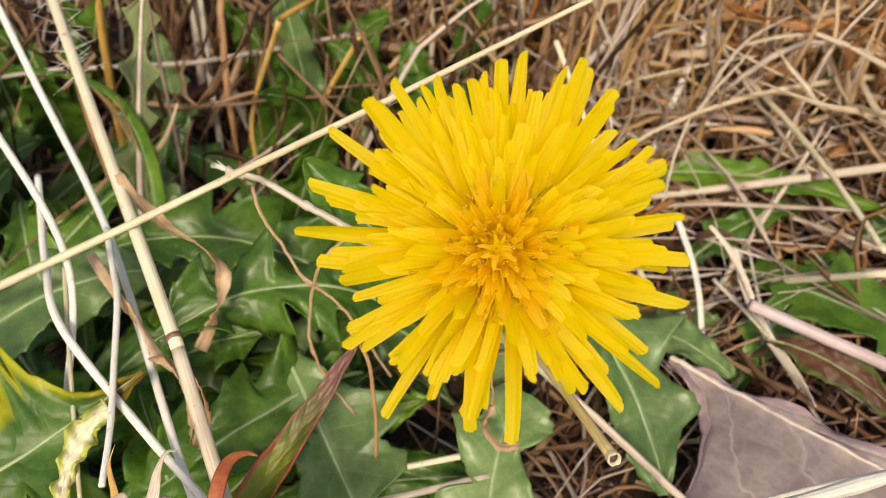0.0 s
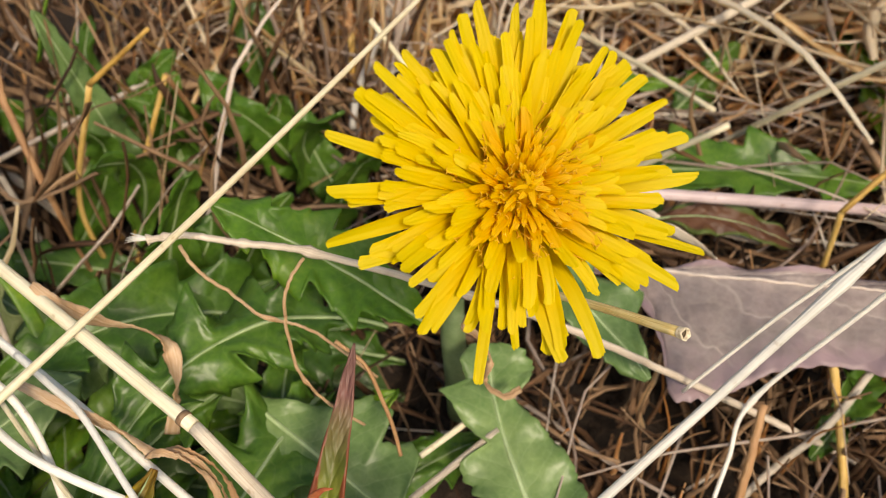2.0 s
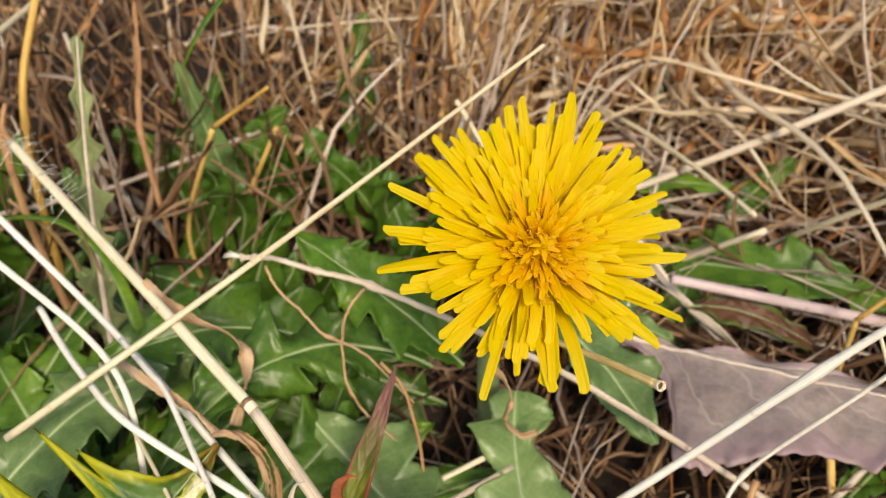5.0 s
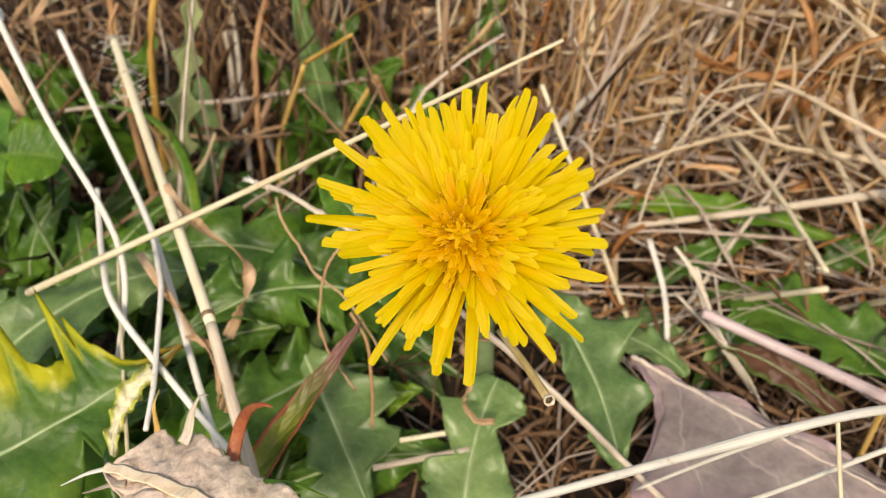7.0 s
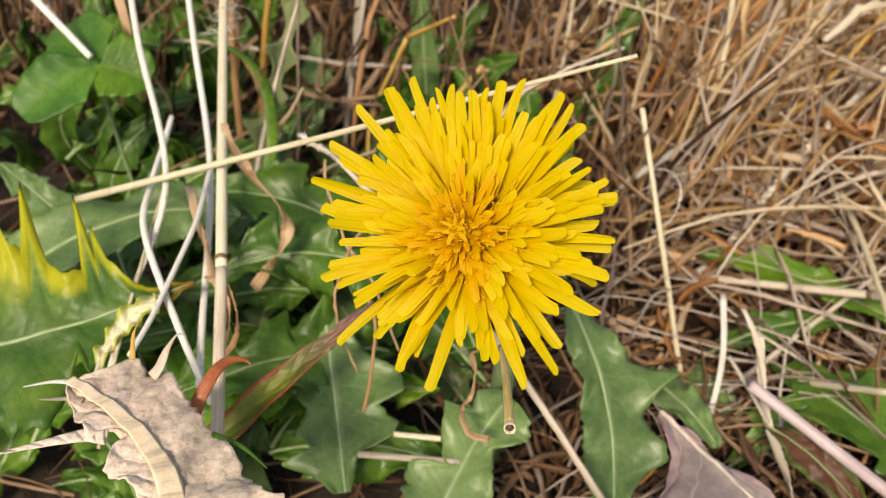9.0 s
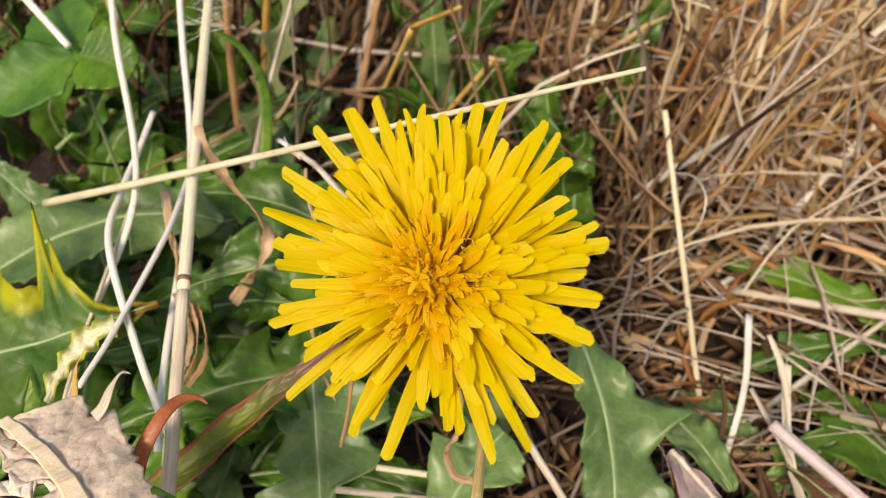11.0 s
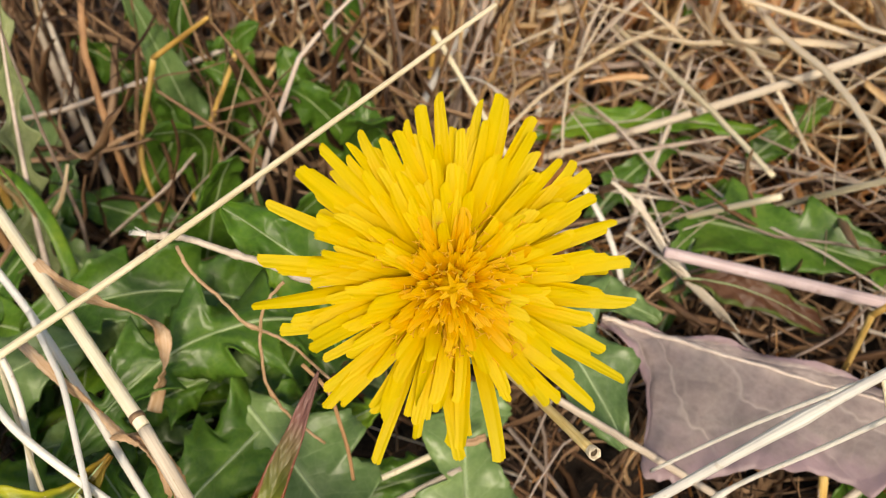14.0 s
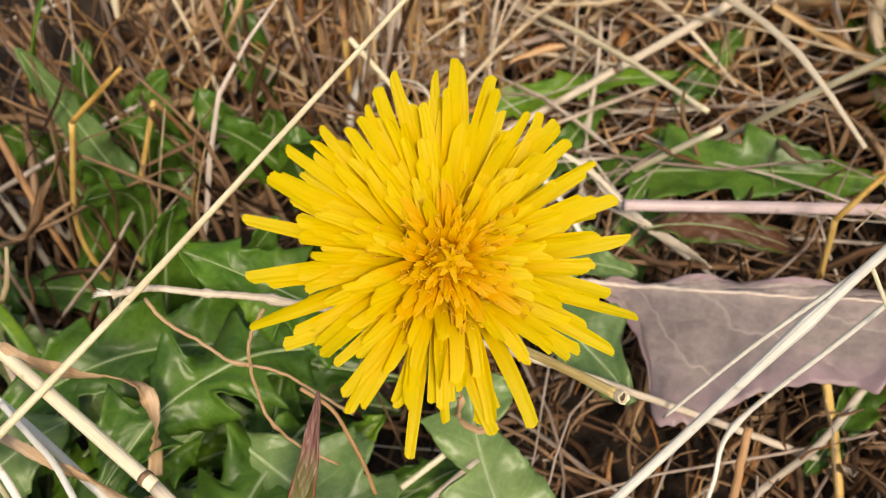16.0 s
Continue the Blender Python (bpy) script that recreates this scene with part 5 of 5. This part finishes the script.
curls("withered_blades_rust", FIELD_RUST_SHADE, 160, "rust-brown withered blades matted on the soil of the field", FAR, (0.012, 0.04), (0.0006, 0.0022), 33, (0.0, 0.015))
field("straws_pale", FIELD_PALE, 260, "bleached straws fallen criss-cross over the field", (0.04, 0.46, 0.20, 0.60), (0.05, 0.13), (0.0005, 0.0015), 1, 71, 0.085, True)
field("straws_gold", FIELD_GOLD, 190, "golden straws fallen criss-cross over the field", (0.04, 0.46, 0.20, 0.60), (0.05, 0.13), (0.0005, 0.0016), 1, 72, 0.085, True)
field("straws_grey", FIELD_GREY, 50, "greyish straws fallen criss-cross over the field", FAR, (0.05, 0.13), (0.0004, 0.0013), 1, 73, 0.045, True)
# the nearer tangle behind the pinkish stem
field("tangle_grey", FIELD_GREY, 300, "greyish mauve tangle of leaning straws", MID, (0.04, 0.085), (0.0004, 0.0011), 0.5, 6)
field("tangle_gold", FIELD_GOLD, 150, "golden straws leaning in the tangle", MID, (0.04, 0.09), (0.0004, 0.0011), 0.4, 7)
field("tangle_tawny", FIELD_GOLD, 200, "tawny stems in the tangle", MID, (0.035, 0.075), (0.0004, 0.0011), 0.4, 8)
field("tangle_fallen", FIELD_GREY, 50, "greyish fallen straws in the tangle", MID, (0.05, 0.11), (0.0004, 0.0012), 1, 9, 0.035, True)
field("tangle_pale", FIELD_PALE, 50, "pale straws strewn over the tangle", MID, (0.05, 0.12), (0.0004, 0.0012), 1, 10, 0.045, True)
curls("tangle_blades", FIELD_AMBER, 300, "orange-brown blades curled in the tangle", MID, (0.012, 0.04), (0.0004, 0.0014), 34, (0.0, 0.03))
curls("tangle_thatch", FIELD_RUST_SHADE, 310, "rust-brown blades matted under the tangle", (0.0, 0.30, 0.150, 0.26), (0.012, 0.035), (0.0005, 0.0018), 35, (0.0, 0.012))
# low litter round the pinkish stem
field("litter_rust", FIELD_RUST_SHADE, 130, "brown stems and litter on the soil", (0.02, 0.16, 0.12, 0.18), (0.04, 0.09), (0.0003, 0.0008), 1, 11, 0.010, True)
field("litter_grey", FIELD_GREY, 70, "thin greyish straws tangled round the pinkish stalk", (0.03, 0.17, 0.115, 0.18), (0.03, 0.08), (0.0003, 0.0007), 1, 15, 0.018, True)
curls("litter_blades", FIELD_AMBER, 200, "orange-brown blades in the litter", (0.03, 0.17, 0.12, 0.18), (0.010, 0.03), (0.0004, 0.0013), 36, (0.0, 0.012))
field("fine_pale", FIELD_PALE, 60, "hair-thin bleached straws tangled in the litter", (0.03, 0.24, 0.130, 0.23), (0.03, 0.09), (0.0002, 0.0004), 1, 91, 0.030, True)
field("fine_grey", FIELD_GREY, 60, "hair-thin greyish straws tangled in the litter", (0.03, 0.24, 0.125, 0.23), (0.03, 0.09), (0.0002, 0.0004), 1, 92, 0.024, True)
# beyond the purple leaf
field("east_gold", FIELD_GOLD, 260, "golden dry grass beyond the purple leaf", EAST, (0.04, 0.095), (0.0004, 0.0012), 0.35, 16)
field("east_tawny", FIELD_GOLD, 200, "tawny stems beyond the purple leaf", EAST, (0.03, 0.07), (0.0004, 0.0013), 0.6, 17)
field("east_grey", FIELD_GREY, 330, "greyish straws beyond the purple leaf", EAST, (0.04, 0.09), (0.0004, 0.0012), 0.45, 18)
field("east_pale", FIELD_PALE, 50, "bleached straws beyond the purple leaf", EAST, (0.04, 0.10), (0.0004, 0.0013), 1, 19, 0.04, True)
curls("east_blades", FIELD_AMBER, 400, "orange-brown blades beyond the purple leaf", EAST, (0.010, 0.035), (0.0005, 0.0016), 37, (0.0, 0.03))
curls("east_thatch", FIELD_RUST_SHADE, 260, "rust-brown blades matted beyond the purple leaf", EAST, (0.012, 0.035), (0.0006, 0.0020), 38, (0.0, 0.012))
# in the shade of the leaves; the rust litter's dark colour adds to it
field("litter_tan", FIELD_GREY, 55, "thin grey-brown straws tangled in the shade of the leaves", (0.01, 0.16, 0.02, 0.14), (0.03, 0.08), (0.00025, 0.0006), 1, 20, 0.020, True)
field("litter_brown", FIELD_RUST_SHADE, 110, "thin brown stems and litter in the shade of the leaves", (0.00, 0.16, 0.02, 0.14), (0.04, 0.09), (0.00025, 0.0006), 1, 13, 0.014, True)
field("litter_shade", FIELD_RUST_SHADE, 110, "sparse brown litter under the rosette", (-0.14, 0.0, 0.02, 0.14), (0.02, 0.06), (0.00025, 0.0006), 1, 21, 0.006, True)
field("stems_tan", FIELD_AMBER, 110, "thin tan stems under the purple leaf", (0.020, 0.13, 0.010, 0.12), (0.014, 0.027), (0.00025, 0.0007), 0.2, 24)
field("stems_brown", FIELD_RUST_SHADE, 230, "thin brown stems under the purple leaf, coloured dark for shade", (0.020, 0.13, 0.010, 0.12), (0.014, 0.027), (0.00025, 0.0008), 0.22, 14)
curls("litter_scraps", FIELD_RUST_SHADE, 140, "torn brown blades in the shade", (0.00, 0.16, 0.02, 0.14), (0.008, 0.028), (0.0004, 0.0012), 39, (0.0, 0.014))
# behind the rosette; dark straw colour imitates the shaded hollow
field("stems_rust", FIELD_RUST_SHADE, 130, "brown stems standing behind the leaves", LEFT, (0.045, 0.085), (0.0003, 0.0009), 0.3, 22)
field("stems_amber", FIELD_RUST_SHADE, 70, "brown stems standing behind the leaves, coloured dark for shade", LEFT, (0.045, 0.08), (0.0003, 0.0009), 0.3, 23)
field("stems_grey", FIELD_GREY, 26, "greyish withered stems behind the leaves", LEFT, (0.04, 0.085), (0.0003, 0.0011), 0.45, 51)
field("stems_gold", FIELD_GOLD, 24, "yellow dry stems behind the leaves", LEFT, (0.035, 0.075), (0.0004, 0.0009), 0.35, 12)
curls("stems_blades", FIELD_RUST_SHADE, 200, "brown curled blades behind the leaves, coloured dark for shade", LEFT, (0.015, 0.05), (0.0004, 0.0013), 40, (0.0, 0.05), 0.8)
curls("stems_thatch", FIELD_RUST_SHADE, 520, "rust-brown blades matted behind the leaves", LEFT, (0.02, 0.05), (0.0005, 0.0018), 41, (0.0, 0.010), 0.3)
# mostly the darkened rust straw here, so this side looks shaded
field("west_rust", FIELD_RUST_SHADE, 620, "rust-brown stems in the shaded grass", WEST, (0.03, 0.075), (0.0003, 0.0011), 0.5, 61)
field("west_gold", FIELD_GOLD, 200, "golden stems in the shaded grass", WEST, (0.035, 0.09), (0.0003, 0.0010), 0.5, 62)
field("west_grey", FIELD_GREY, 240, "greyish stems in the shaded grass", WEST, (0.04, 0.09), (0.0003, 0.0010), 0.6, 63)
curls("west_blades", FIELD_RUST_SHADE, 800, "rust-brown blades matted in the shaded grass", WEST, (0.012, 0.04), (0.0006, 0.0020), 64, (0.0, 0.02))
curls("west_amber", FIELD_AMBER, 300, "amber blades curled in the shaded grass", WEST, (0.012, 0.045), (0.0004, 0.0014), 65, (0.01, 0.05))
curls("thatch_gold", FIELD_GOLD, 900, "golden thatch of withered blades on the soil of the field", (0.04, 0.46, 0.20, 0.60), (0.015, 0.05), (0.0010, 0.0028), 85, (0.004, 0.024), 0.4)
curls("thatch_amber", FIELD_AMBER, 1100, "orange-brown thatch of withered blades on the soil of the field", (0.0, 0.46, 0.20, 0.60), (0.015, 0.05), (0.0010, 0.0030), 81, (0.002, 0.016), 0.4)
curls("thatch_pale", FIELD_PALE, 1100, "bleached thatch of withered blades on the soil of the field", (0.06, 0.46, 0.20, 0.60), (0.015, 0.05), (0.0008, 0.0022), 82, (0.004, 0.03), 0.4)
curls("thatch_east", FIELD_AMBER, 420, "orange-brown thatch beyond the purple leaf", EAST, (0.012, 0.04), (0.0008, 0.0024), 83, (0.002, 0.014), 0.4)
curls("thatch_shade", FIELD_RUST_SHADE, 420, "brown thatch of withered blades in the shade of the leaves", (0.0, 0.17, 0.015, 0.17), (0.02, 0.05), (0.0004, 0.0015), 84, (0.0, 0.006), 0.3)
# taller straws that stand out of the field into the sun
field("sunlit_pale", FIELD_PALE, 170, "tall bleached straws standing in the sun", (0.05, 0.46, 0.22, 0.58), (0.09, 0.14), (0.0005, 0.0013), 0.5, 151)
field("sunlit_grey", FIELD_GREY, 160, "tall greyish straws standing in the sun", (0.05, 0.46, 0.22, 0.58), (0.085, 0.135), (0.0004, 0.0012), 0.5, 152)
field("sunlit_gold", FIELD_GOLD, 130, "tall golden straws standing in the sun", (0.02, 0.46, 0.22, 0.58), (0.085, 0.14), (0.0004, 0.0012), 0.4, 153)
field("sunlit_east", FIELD_PALE, 110, "tall bleached straws standing beyond the purple leaf", (0.16, 0.42, 0.08, 0.22), (0.06, 0.10), (0.0004, 0.0011), 0.5, 154)
# the field goes on round the place
for k, (area, count) in enumerate((((-1.3, 1.3, 0.62, 1.5), 1500), ((0.47, 1.3, -0.7, 0.62), 700), ((-1.3, -0.44, -0.7, 0.62), 600), ((-0.44, 0.47, -0.8, -0.25), 400))):
    field("outer_grass", FIELD_GOLD if k % 2 else FIELD_AMBER, count, "dry grass stems going on round the place", area, (0.05, 0.13), (0.0008, 0.0022), 0.5, 200 + k)
